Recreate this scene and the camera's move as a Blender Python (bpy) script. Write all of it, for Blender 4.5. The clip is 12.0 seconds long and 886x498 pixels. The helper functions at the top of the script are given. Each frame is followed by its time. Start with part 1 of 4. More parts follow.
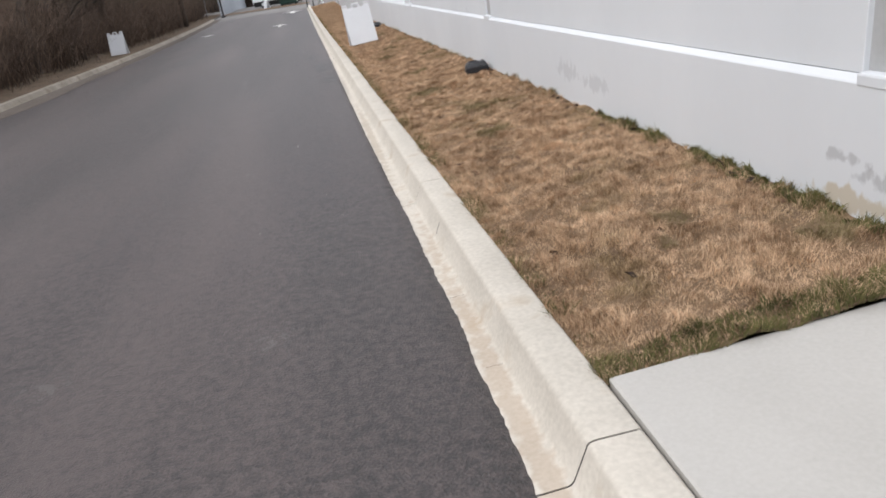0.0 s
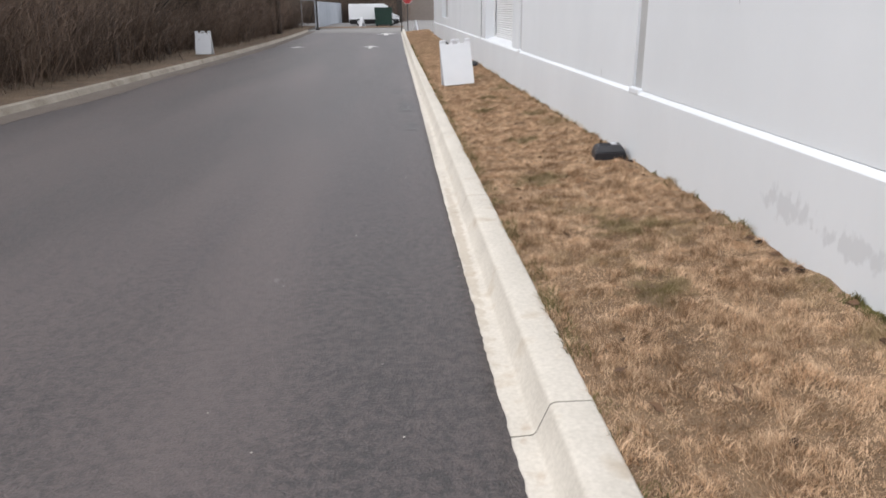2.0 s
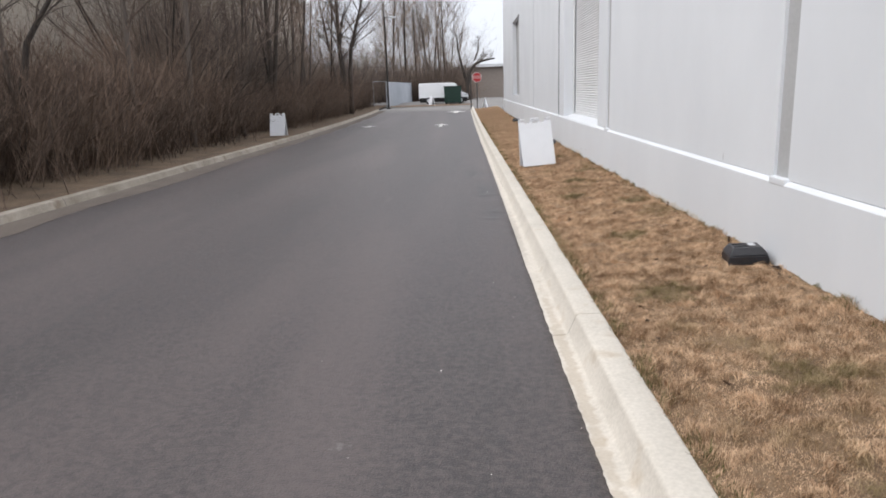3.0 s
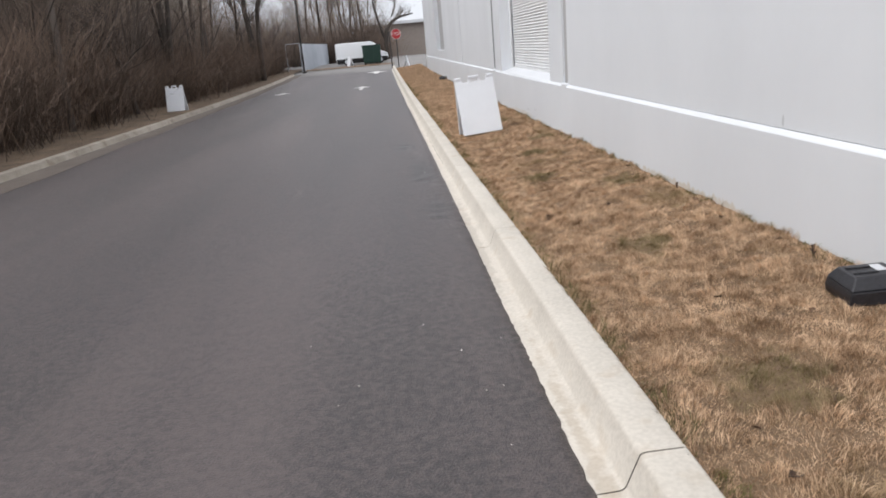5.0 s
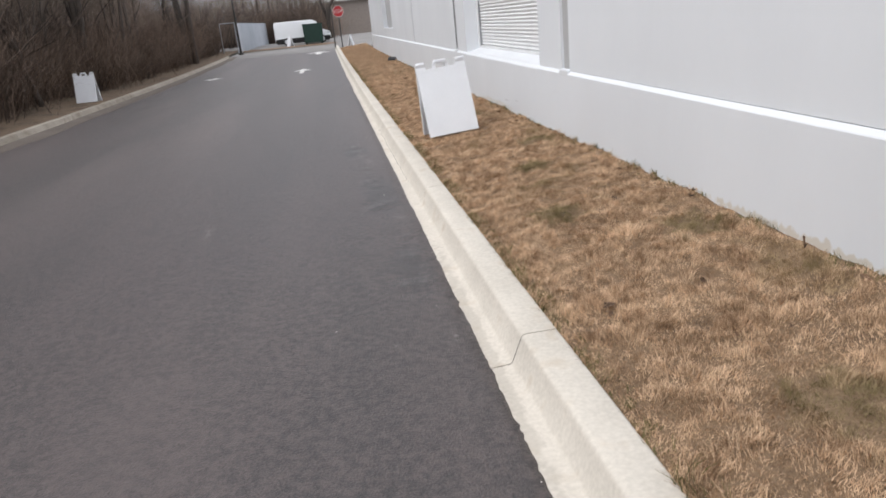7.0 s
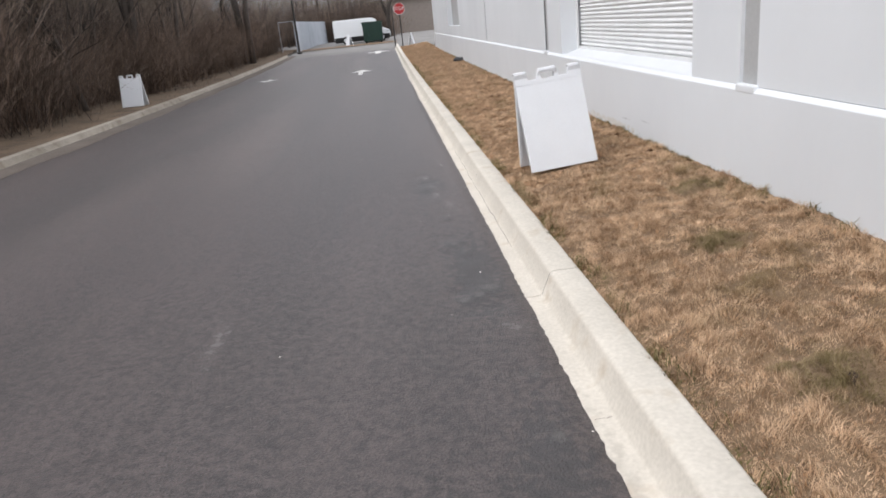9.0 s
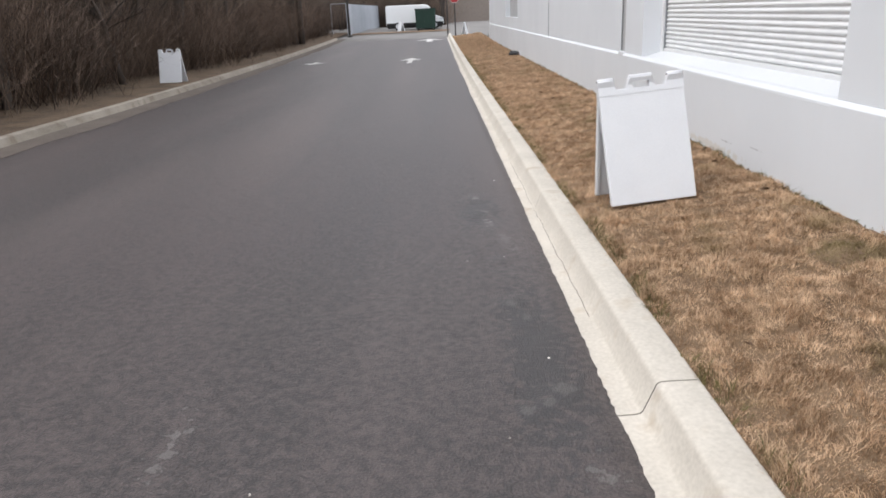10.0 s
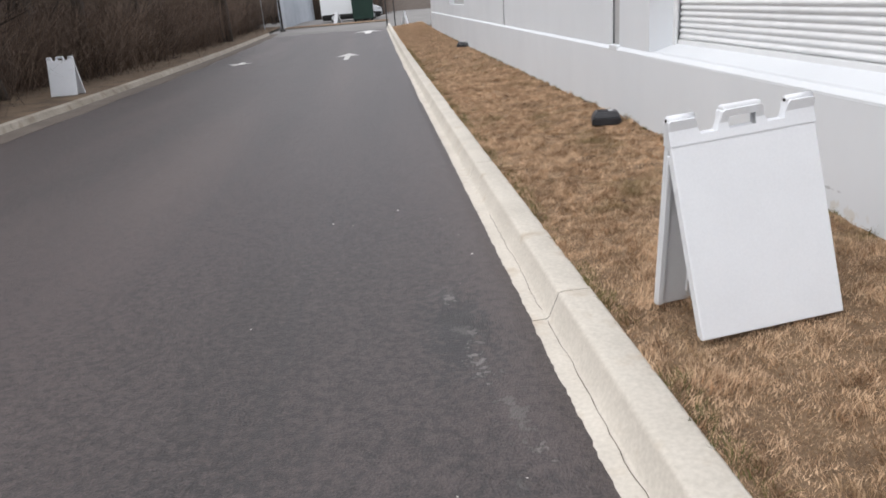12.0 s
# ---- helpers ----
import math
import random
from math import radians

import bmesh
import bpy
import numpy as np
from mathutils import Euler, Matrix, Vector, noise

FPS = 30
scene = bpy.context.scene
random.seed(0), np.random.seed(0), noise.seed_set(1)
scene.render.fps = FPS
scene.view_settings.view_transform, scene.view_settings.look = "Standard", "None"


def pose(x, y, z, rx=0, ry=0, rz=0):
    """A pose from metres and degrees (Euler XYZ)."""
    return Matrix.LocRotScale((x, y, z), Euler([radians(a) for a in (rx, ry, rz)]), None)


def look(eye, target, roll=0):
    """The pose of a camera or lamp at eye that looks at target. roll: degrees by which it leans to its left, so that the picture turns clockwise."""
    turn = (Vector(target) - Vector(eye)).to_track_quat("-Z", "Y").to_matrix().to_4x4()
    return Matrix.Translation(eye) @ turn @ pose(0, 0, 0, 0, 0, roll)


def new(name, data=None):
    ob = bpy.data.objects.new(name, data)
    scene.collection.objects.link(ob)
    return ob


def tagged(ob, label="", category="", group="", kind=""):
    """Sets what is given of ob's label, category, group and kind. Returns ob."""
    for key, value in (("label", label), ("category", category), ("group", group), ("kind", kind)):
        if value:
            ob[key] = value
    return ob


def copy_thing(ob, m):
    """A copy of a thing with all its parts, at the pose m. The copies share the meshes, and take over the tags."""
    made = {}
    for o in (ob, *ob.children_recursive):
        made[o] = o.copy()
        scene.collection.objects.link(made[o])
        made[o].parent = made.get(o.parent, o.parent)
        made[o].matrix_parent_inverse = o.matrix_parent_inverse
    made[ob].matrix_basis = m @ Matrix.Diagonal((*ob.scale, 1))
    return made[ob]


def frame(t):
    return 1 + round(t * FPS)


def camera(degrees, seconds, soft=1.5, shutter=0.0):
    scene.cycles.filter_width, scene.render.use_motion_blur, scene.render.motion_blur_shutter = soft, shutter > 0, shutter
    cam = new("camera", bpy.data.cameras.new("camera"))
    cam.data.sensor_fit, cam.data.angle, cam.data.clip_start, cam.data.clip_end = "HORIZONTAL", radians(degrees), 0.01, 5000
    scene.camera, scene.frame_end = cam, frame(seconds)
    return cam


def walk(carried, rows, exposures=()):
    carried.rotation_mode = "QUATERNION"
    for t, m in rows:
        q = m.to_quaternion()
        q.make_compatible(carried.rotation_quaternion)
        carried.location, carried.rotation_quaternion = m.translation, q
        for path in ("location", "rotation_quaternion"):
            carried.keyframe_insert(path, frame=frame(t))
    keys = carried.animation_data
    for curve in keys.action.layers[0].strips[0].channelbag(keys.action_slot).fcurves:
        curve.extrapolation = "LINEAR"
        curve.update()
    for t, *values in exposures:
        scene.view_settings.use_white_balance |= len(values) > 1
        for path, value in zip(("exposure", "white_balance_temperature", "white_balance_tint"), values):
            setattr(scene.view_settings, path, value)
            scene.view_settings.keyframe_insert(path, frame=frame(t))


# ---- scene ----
cam = camera(65.2, 12.0, soft=1.75)
METRES, EYE, TILT, LEAN, TURN = 15.2, 1.54, -0.45, 0.0, -7.6
ROWS = [
    (0.0, 0.0, 0.0, 0.0, -3.09, -21.32, 7.94),
    (0.5, 0.0022, 0.0396, 0.0005, 0.97, -24.17, 5.46),
    (1.0, 0.0011, 0.0789, 0.0025, -2.42, -21.59, 5.95),
    (1.5, -0.0055, 0.1258, 0.0031, 7.68, -18.5, 0.21),
    (2.0, -0.0215, 0.1589, 0.0074, 4.29, -18.19, 0.53),
    (2.5, -0.0329, 0.1943, 0.0078, 8.31, -12.15, 1.59),
    (2.7, -0.0371, 0.2095, 0.0110, 9.74, -11.91, 1.83),
    (4.3, -0.0675, 0.3403, 0.0076, 0.53, -19.25, 2.99),
    (4.5, -0.0672, 0.3515, 0.0078, -3.7, -20.81, 4.71),
    (5.0, -0.0689, 0.3949, 0.0094, 3.18, -15.77, 4.76),
    (5.5, -0.0784, 0.4375, 0.0106, 1.92, -13.36, 3.72),
    (6.0, -0.0741, 0.4813, 0.0105, -1.3, -15.33, 5.76),
    (6.5, -0.0843, 0.5236, 0.0105, 4.2, -14.5, 4.42),
    (7.0, -0.0891, 0.5629, 0.0104, -1.26, -17.85, 5.42),
    (7.5, -0.0942, 0.6052, 0.0124, 5.6, -18.72, 4.82),
    (7.7, -0.0996, 0.6226, 0.0115, 5.49, -17.17, 4.32),
    (9.3, -0.1216, 0.7492, 0.0128, 3.03, -17.76, 5.72),
    (9.5, -0.1214, 0.7706, 0.0134, 3.38, -17.89, 4.17),
    (10.0, -0.1314, 0.8099, 0.0118, 7.49, -18.02, 2.51),
    (10.5, -0.139, 0.8484, 0.0126, 3.02, -18.47, 2.85),
    (11.0, -0.1447, 0.8936, 0.015, 6.59, -18.24, 3.75),
    (11.5, -0.1529, 0.934, 0.0144, 1.78, -20.26, 3.18),
    (12.0, -0.1527, 0.9758, 0.0148, 2.66, -19.2, 4.44),
]
walk(cam, [(t, pose(0, 0, EYE, TILT, LEAN, TURN) @ pose(METRES * x, METRES * y, METRES * z, 90 + pitch, roll, yaw)) for t, x, y, z, yaw, pitch, roll in ROWS],
     exposures=[(0.0, 0.81), (2.5, 0.91), (4.3, 0.88), (6.0, 0.86), (7.5, 0.91), (9.5, 0.96), (10.5, 0.96), (11.5, 0.90), (12.0, 0.86)])

# ---- light: an overcast winter sky, with a wide weak sun behind the cloud ----
SUN_UP, SUN_ROUND = radians(34), radians(242)
world = bpy.data.worlds.new("overcast_sky")
scene.world = world
world.use_nodes = True
wn, wl = world.node_tree.nodes, world.node_tree.links
sky = wn.new("ShaderNodeTexSky")
sky.sky_type, sky.sun_disc, sky.sun_elevation, sky.sun_rotation = "NISHITA", False, SUN_UP, SUN_ROUND
cloud = wn.new("ShaderNodeMix")
cloud.data_type = "RGBA"
cloud.inputs[0].default_value = 0.88
# the cloud cover is dimmer towards the horizon than overhead
place = wn.new("ShaderNodeTexCoord")
split = wn.new("ShaderNodeSeparateXYZ")
grade = wn.new("ShaderNodeValToRGB")
grade.color_ramp.elements[0].position, grade.color_ramp.elements[0].color = 0.0, (4.6, 4.75, 5.35, 1)
grade.color_ramp.elements[1].position, grade.color_ramp.elements[1].color = 0.75, (9.8, 9.8, 10.2, 1)
wl.new(place.outputs["Generated"], split.inputs[0])
wl.new(split.outputs[2], grade.inputs[0])
wl.new(grade.outputs[0], cloud.inputs[7])
wl.new(sky.outputs[0], cloud.inputs[6])
wl.new(cloud.outputs[2], wn["Background"].inputs[0])
wn["Background"].inputs[1].default_value = 0.1
sun = new("sun", bpy.data.lights.new("sun", "SUN"))
sun.data.energy, sun.data.angle, sun.data.color = 1.3, radians(50), (1.0, 0.97, 0.94)
sun.matrix_world = look((0, 0, 0), (math.sin(SUN_ROUND) * -math.cos(SUN_UP), -math.cos(SUN_ROUND) * math.cos(SUN_UP), -math.sin(SUN_UP)))


# ---- helpers of this scene ----
def part(name, bm, material, parent=None, label=""):
    """One bmesh (or a tuple of points and faces) as one mesh object."""
    me = bpy.data.meshes.new(name)
    if isinstance(bm, tuple):
        me.from_pydata(*[list(bm[0]), [], list(bm[1])])
    else:
        bm.to_mesh(me)
        bm.free()
    me.materials.append(material)
    return again(name, me, parent, label)


def again(name, me, parent=None, label="", m=None):
    """Another object on the same mesh."""
    ob = new(name, me)
    if parent:
        ob.parent = parent
    if m is not None:
        ob.matrix_local = m
    return tagged(ob, label)


def thing(name, m, label, category, group="", kind=""):
    ob = new(name)
    ob.empty_display_size = 0.1
    ob.matrix_world = m
    return tagged(ob, label, category, group, kind)


def smooth(ob):
    for p in ob.data.polygons:
        p.use_smooth = True
    return ob


def boxes(*sizes, bevel=0.0):
    """A bmesh of boxes, each (x0, y0, z0, x1, y1, z1)."""
    bm = bmesh.new()
    for x0, y0, z0, x1, y1, z1 in sizes:
        m = Matrix.Translation(((x0 + x1) / 2, (y0 + y1) / 2, (z0 + z1) / 2)) @ Matrix.Diagonal((x1 - x0, y1 - y0, z1 - z0, 1))
        bmesh.ops.create_cube(bm, size=1, matrix=m)
    if bevel:
        bmesh.ops.bevel(bm, geom=bm.edges[:], offset=bevel, segments=2, affect="EDGES", profile=0.5)
    return bm


def prism(outline, depth, axis="y", bevel=0.0):
    """An outline in (a, b) drawn out along an axis from 0 to depth."""
    bm = bmesh.new()
    put = {"y": lambda a, b, d: (a, d, b), "x": lambda a, b, d: (d, a, b), "z": lambda a, b, d: (a, b, d)}[axis]
    low = [bm.verts.new(put(a, b, 0)) for a, b in outline]
    top = [bm.verts.new(put(a, b, depth)) for a, b in outline]
    bm.faces.new(low)
    bm.faces.new(top[::-1])
    n = len(low)
    for i in range(n):
        bm.faces.new((low[i], top[i], top[(i + 1) % n], low[(i + 1) % n]))
    bmesh.ops.recalc_face_normals(bm, faces=bm.faces[:])
    if bevel:
        bmesh.ops.bevel(bm, geom=bm.edges[:], offset=bevel, segments=2, affect="EDGES", profile=0.5)
    return bm


def tube(bm, points, radii, sides=8):
    """A tapered tube along points, with closed ends."""
    rings = []
    for i, (p, r) in enumerate(zip(points, radii)):
        p = Vector(p)
        way = (Vector(points[min(i + 1, len(points) - 1)]) - Vector(points[max(i - 1, 0)])).normalized()
        q = way.to_track_quat("Z", "Y").to_matrix()
        rings.append([bm.verts.new(p + q @ Vector((r * math.cos(2 * math.pi * k / sides), r * math.sin(2 * math.pi * k / sides), 0))) for k in range(sides)])
    for a, b in zip(rings, rings[1:]):
        for k in range(sides):
            bm.faces.new((a[k], a[(k + 1) % sides], b[(k + 1) % sides], b[k]))
    bm.faces.new(rings[0][::-1])
    bm.faces.new(rings[-1])
    return bm


def rise(y):
    """The road's own height: level, then a slow climb to the far lot."""
    return 0.00024 * (min(max(y, 25.0), 85.0) - 25.0) ** 2


def kerb_x(y):
    """The edge of the asphalt along the near kerb."""
    return 0.44 - 0.0075 * y


def left_x(y):
    """The edge of the asphalt along the far kerb."""
    return -6.95 - 0.018 * (y - 14)


# ---- materials ----
def mat(name, c1, c2, fine=60.0, coarse=1.5, rough=0.8, bump=0.3, depth=0.004, metal=0.0, spread=0.5, piece=0.0, stain=None, stretch=(1, 1, 1), island=0.0, marks=(), long=None, gloss=0.5, sharp=0.2, mark_scale=38, mark_break=1.7, mottle=None):
    """Two colours mixed by noise at two scales, with relief; stain: (colour, scale, threshold, strength);
    marks: single worn spots (colour, middle, radii, strength), broken up by noise;
    mottle: (scale, amount) of a third noise between grain and stains."""
    m = bpy.data.materials.new(name)
    m.use_nodes = True
    n, l = m.node_tree.nodes, m.node_tree.links
    b = n["Principled BSDF"]
    geo = n.new("ShaderNodeNewGeometry")
    mp = n.new("ShaderNodeMapping")
    mp.inputs["Scale"].default_value = stretch
    l.new(geo.outputs["Position"], mp.inputs["Vector"])

    drawn = mp
    if long:
        drawn = n.new("ShaderNodeMapping")
        drawn.inputs["Scale"].default_value = long
        l.new(geo.outputs["Position"], drawn.inputs["Vector"])

    def noise_at(scale, detail=4, along=mp):
        t = n.new("ShaderNodeTexNoise")
        t.inputs["Scale"].default_value, t.inputs["Detail"].default_value = scale, detail
        l.new(along.outputs[0], t.inputs["Vector"])
        return t

    def math_node(op, a, bb, c=None):
        k = n.new("ShaderNodeMath")
        k.operation = op
        for i, v in enumerate((a, bb, c)):
            if v is None:
                continue
            if isinstance(v, (int, float)):
                k.inputs[i].default_value = v
            else:
                l.new(v, k.inputs[i])
        return k.outputs[0]

    f, c = noise_at(fine), noise_at(coarse, 3, drawn)
    fac = math_node("ADD", math_node("MULTIPLY", f.outputs[0], 1 - spread), math_node("MULTIPLY", c.outputs[0], spread))
    if mottle:
        fac = math_node("ADD", fac, math_node("MULTIPLY", math_node("SUBTRACT", noise_at(mottle[0], 3).outputs[0], 0.5), mottle[1]))
    if piece:
        info = n.new("ShaderNodeObjectInfo")
        fac = math_node("ADD", fac, math_node("MULTIPLY", math_node("SUBTRACT", info.outputs["Random"], 0.5), piece))
    if island:
        fac = math_node("ADD", fac, math_node("MULTIPLY", math_node("SUBTRACT", geo.outputs["Random Per Island"], 0.5), island))
    ramp = n.new("ShaderNodeValToRGB")
    ramp.color_ramp.elements[0].position, ramp.color_ramp.elements[1].position = 0.5 - sharp, 0.5 + sharp
    ramp.color_ramp.elements[0].color, ramp.color_ramp.elements[1].color = (*c1, 1), (*c2, 1)
    l.new(fac, ramp.inputs[0])
    out = ramp.outputs[0]
    if stain:
        sc, ss, thr, strength = stain
        s = noise_at(ss, 5, drawn)
        k = math_node("MULTIPLY", math_node("MULTIPLY_ADD", s.outputs[0], 6.0, -6.0 * thr), strength)
        cl = n.new("ShaderNodeClamp")
        l.new(k, cl.inputs[0])
        cl.inputs[2].default_value = strength
        mx = n.new("ShaderNodeMix")
        mx.data_type = "RGBA"
        l.new(cl.outputs[0], mx.inputs[0])
        l.new(out, mx.inputs[6])
        mx.inputs[7].default_value = (*sc, 1)
        out = mx.outputs[2]
    rough_noise = noise_at(mark_scale, 6) if marks else None
    for colour, middle, radii, strength, *own in marks:
        broken, core = own or (mark_break, 0.75)
        sub = n.new("ShaderNodeVectorMath")
        sub.operation = "SUBTRACT"
        l.new(geo.outputs["Position"], sub.inputs[0])
        sub.inputs[1].default_value = middle
        div = n.new("ShaderNodeVectorMath")
        div.operation = "DIVIDE"
        l.new(sub.outputs[0], div.inputs[0])
        div.inputs[1].default_value = radii
        size = n.new("ShaderNodeVectorMath")
        size.operation = "LENGTH"
        l.new(div.outputs[0], size.inputs[0])
        near = math_node("SUBTRACT", core + 0.5 * broken, math_node("ADD", size.outputs["Value"], math_node("MULTIPLY", rough_noise.outputs[0], broken)))
        cl = n.new("ShaderNodeClamp")
        l.new(math_node("MULTIPLY", math_node("MULTIPLY", near, 3.0), strength), cl.inputs[0])
        cl.inputs[2].default_value = strength
        mx = n.new("ShaderNodeMix")
        mx.data_type = "RGBA"
        l.new(cl.outputs[0], mx.inputs[0])
        l.new(out, mx.inputs[6])
        mx.inputs[7].default_value = (*colour, 1)
        out = mx.outputs[2]
    l.new(out, b.inputs["Base Color"])
    b.inputs["Roughness"].default_value, b.inputs["Metallic"].default_value = rough, metal
    b.inputs["Specular IOR Level"].default_value = gloss
    if bump:
        bp = n.new("ShaderNodeBump")
        bp.inputs["Strength"].default_value, bp.inputs["Distance"].default_value = bump, depth
        l.new(f.outputs[0], bp.inputs["Height"])
        l.new(bp.outputs[0], b.inputs["Normal"])
    return m


# the second is real tar and blister shade, the third a blister's lit middle
PALE, TAR_SHADE, MOUND_LIGHT = (0.22, 0.20, 0.19), (0.018, 0.0155, 0.016), (0.10, 0.088, 0.084)
BLISTERS = [(0.16, 13.48, 0.085), (0.05, 12.91, 0.07), (0.17, 12.90, 0.075), (0.17, 14.0, 0.05), (-0.09, 18.25, 0.12), (-0.02, 16.2, 0.09), (0.05, 16.0, 0.07), (0.04, 15.1, 0.08), (-0.06, 15.05, 0.07), (0.12, 15.2, 0.11), (-0.02, 17.0, 0.06), (-0.11, 18.75, 0.09)]
ASPHALT = mat("asphalt", (0.0112, 0.0078, 0.0075), (0.0745, 0.0550, 0.0525), 85, 0.9, 0.49, 0.75, 0.010, gloss=0.84, spread=0.3, sharp=0.135, mottle=(24, 0.65), stain=((0.098, 0.0745, 0.0685), 0.8, 0.52, 0.45), long=(1, 0.09, 1), mark_scale=24, mark_break=2.4,
              marks=[(TAR_SHADE, (0.12, 13.3, 0), (0.22, 0.9, 1), 0.6), (TAR_SHADE, (0.06, 15.6, 0), (0.26, 1.5, 1), 0.8), (TAR_SHADE, (-0.1, 18.3, 0), (0.28, 0.8, 1), 0.8),
                     (TAR_SHADE, (-3.45, 9.2, 0), (0.07, 3.2, 1), 0.45), (TAR_SHADE, (-1.0, 18.6, 0), (0.07, 3.5, 1), 0.3), (TAR_SHADE, (-0.78, 17.2, 0), (0.03, 0.9, 1), 0.35), (TAR_SHADE, (-2.1, 22, 0), (0.12, 5, 1), 0.2)]
              # shading of the raised blisters, painted as dark spots with paler middles
              + [(TAR_SHADE, (x, y, 0), (r * 1.15, r * 1.5, 1), 0.75) for x, y, r in BLISTERS] + [(MOUND_LIGHT, (x + 0.1 * r, y + 0.2 * r, 0), (r * 0.6, r * 0.8, 1), 0.55) for x, y, r in BLISTERS]
              + [(PALE, (x, y, 0), (a, b, 1), 0.75 * k, 6.0, 0.4) for x, y, a, b, k in (
                  (-0.87, 6.70, 0.07, 0.05, 0.6), (-0.47, 3.09, 0.09, 0.12, 0.4), (-1.53, 3.09, 0.10, 0.12, 0.35), (-1.53, 14.9, 0.055, 0.45, 0.6), (0.18, 14.6, 0.10, 0.12, 0.5), (-0.04, 17.95, 0.06, 0.16, 0.9),
                  (-0.02, 18.15, 0.05, 0.2, 0.6), (-0.1, 18.72, 0.06, 0.07, 0.8), (0.13, 17.23, 0.03, 0.09, 0.8), (0.05, 17.5, 0.07, 0.35, 0.45), (-0.09, 12.02, 0.03, 0.035, 0.9), (0.23, 12.05, 0.025, 0.11, 0.8))])
CONCRETE = mat("kerb_concrete", (0.48, 0.445, 0.39), (0.66, 0.615, 0.545), 50, 2.5, 0.9, 0.18, 0.002, piece=0.06, stain=((0.40, 0.32, 0.23), 5, 0.58, 0.6), mark_scale=14,
               marks=[((0.36, 0.25, 0.16), (0.46, 1.5, 0.0), (0.075, 4.5, 0.06), 0.4), ((0.34, 0.27, 0.19), (0.41, 7.5, 0.0), (0.06, 3.0, 0.05), 0.4), ((0.30, 0.27, 0.23), (0.36, 12.0, 0.0), (0.06, 2.5, 0.06), 0.35)])
DIRTY = mat("dirty_kerb_concrete", (0.19, 0.165, 0.13), (0.40, 0.36, 0.305), 60, 2.0, 0.9, 0.4, 0.003, piece=0.1, stain=((0.16, 0.12, 0.085), 3, 0.54, 0.7))
PAD = mat("slab_concrete", (0.43, 0.415, 0.39), (0.50, 0.485, 0.46), 60, 2.0, 0.9, 0.4, 0.003, stain=((0.34, 0.32, 0.29), 9, 0.66, 0.4))
SOIL = mat("thatch_soil", (0.10, 0.062, 0.036), (0.30, 0.205, 0.125), 70, 3.0, 1.0, 1.0, 0.02)
LITTER = mat("leaf_litter", (0.048, 0.033, 0.021), (0.20, 0.14, 0.09), 30, 1.6, 1.0, 1.0, 0.03)
LAND = mat("winter_land", (0.10, 0.08, 0.055), (0.20, 0.165, 0.12), 4, 0.2, 1.0, 0.6, 0.05)
SCUFF, BARE = (0.42, 0.43, 0.45), (0.52, 0.45, 0.34)
PAINT = mat("white_wall_paint", (0.652, 0.677, 0.708), (0.712, 0.737, 0.768), 14, 0.7, 0.6, 0.04, 0.002, spread=0.9, stretch=(1, 1, 0.6), mark_scale=16, mark_break=2.6,
            marks=[(SCUFF, (2.2, 6.25, 0.55), (0.3, 0.35, 0.11), 0.35), (SCUFF, (2.2, 5.6, 0.50), (0.3, 0.40, 0.10), 0.35), (SCUFF, (2.2, 2.68, 0.52), (0.3, 0.16, 0.05), 0.7), (SCUFF, (2.2, 2.42, 0.46), (0.3, 0.22, 0.06), 0.7),
                   (BARE, (2.2, 2.6, 0.33), (0.3, 0.45, 0.07), 0.8), (BARE, (2.2, 12.0, 0.29), (0.3, 2.2, 0.05), 0.6), (BARE, (2.2, 19.5, 0.33), (0.3, 1.5, 0.05), 0.4),
                   (SCUFF, (2.2, 18.9, 0.42), (0.3, 0.16, 0.012), 0.8), (SCUFF, (2.2, 18.25, 0.46), (0.3, 0.14, 0.012), 0.8), (SCUFF, (2.3, 7.24, 1.72), (0.3, 0.012, 0.06), 0.9), (SCUFF, (2.25, 10.46, 1.0), (0.3, 0.02, 0.05), 0.7)])
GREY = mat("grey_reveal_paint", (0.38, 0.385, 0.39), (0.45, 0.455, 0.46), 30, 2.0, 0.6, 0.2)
DOOR = mat("white_slat_paint", (0.66, 0.67, 0.68), (0.74, 0.75, 0.76), 8, 1.0, 0.45, 0.05, piece=0.3)
PLASTIC = mat("white_plastic", (0.70, 0.72, 0.75), (0.76, 0.78, 0.81), 90, 4.0, 0.5, 0.03, 0.001)
BLACK = mat("black_plastic", (0.008, 0.008, 0.010), (0.03, 0.03, 0.035), 60, 8.0, 0.4, 0.2)
LABEL = mat("pale_label", (0.5, 0.52, 0.55), (0.65, 0.66, 0.68), 60, 8.0, 0.5, 0.0)
BARK = mat("bare_bark", (0.024, 0.019, 0.016), (0.105, 0.086, 0.073), 25, 1.2, 0.95, 0.8, 0.02, piece=0.5, stretch=(1, 1, 0.3))
TWIG = mat("twig_brown", (0.068, 0.051, 0.041), (0.265, 0.203, 0.163), 10, 0.6, 0.95, 0.0, piece=0.5)
SCRUB = mat("scrub_brown", (0.047, 0.033, 0.025), (0.212, 0.150, 0.113), 10, 0.6, 0.95, 0.0, piece=0.5)
STEEL = mat("dark_bronze_steel", (0.012, 0.011, 0.010), (0.03, 0.028, 0.026), 40, 3.0, 0.5, 0.1)
RED = mat("sign_red", (0.36, 0.015, 0.02), (0.45, 0.03, 0.035), 30, 5.0, 0.45, 0.05)
MARK = mat("road_paint", (0.50, 0.49, 0.47), (0.80, 0.79, 0.77), 60, 5.0, 0.8, 0.3)
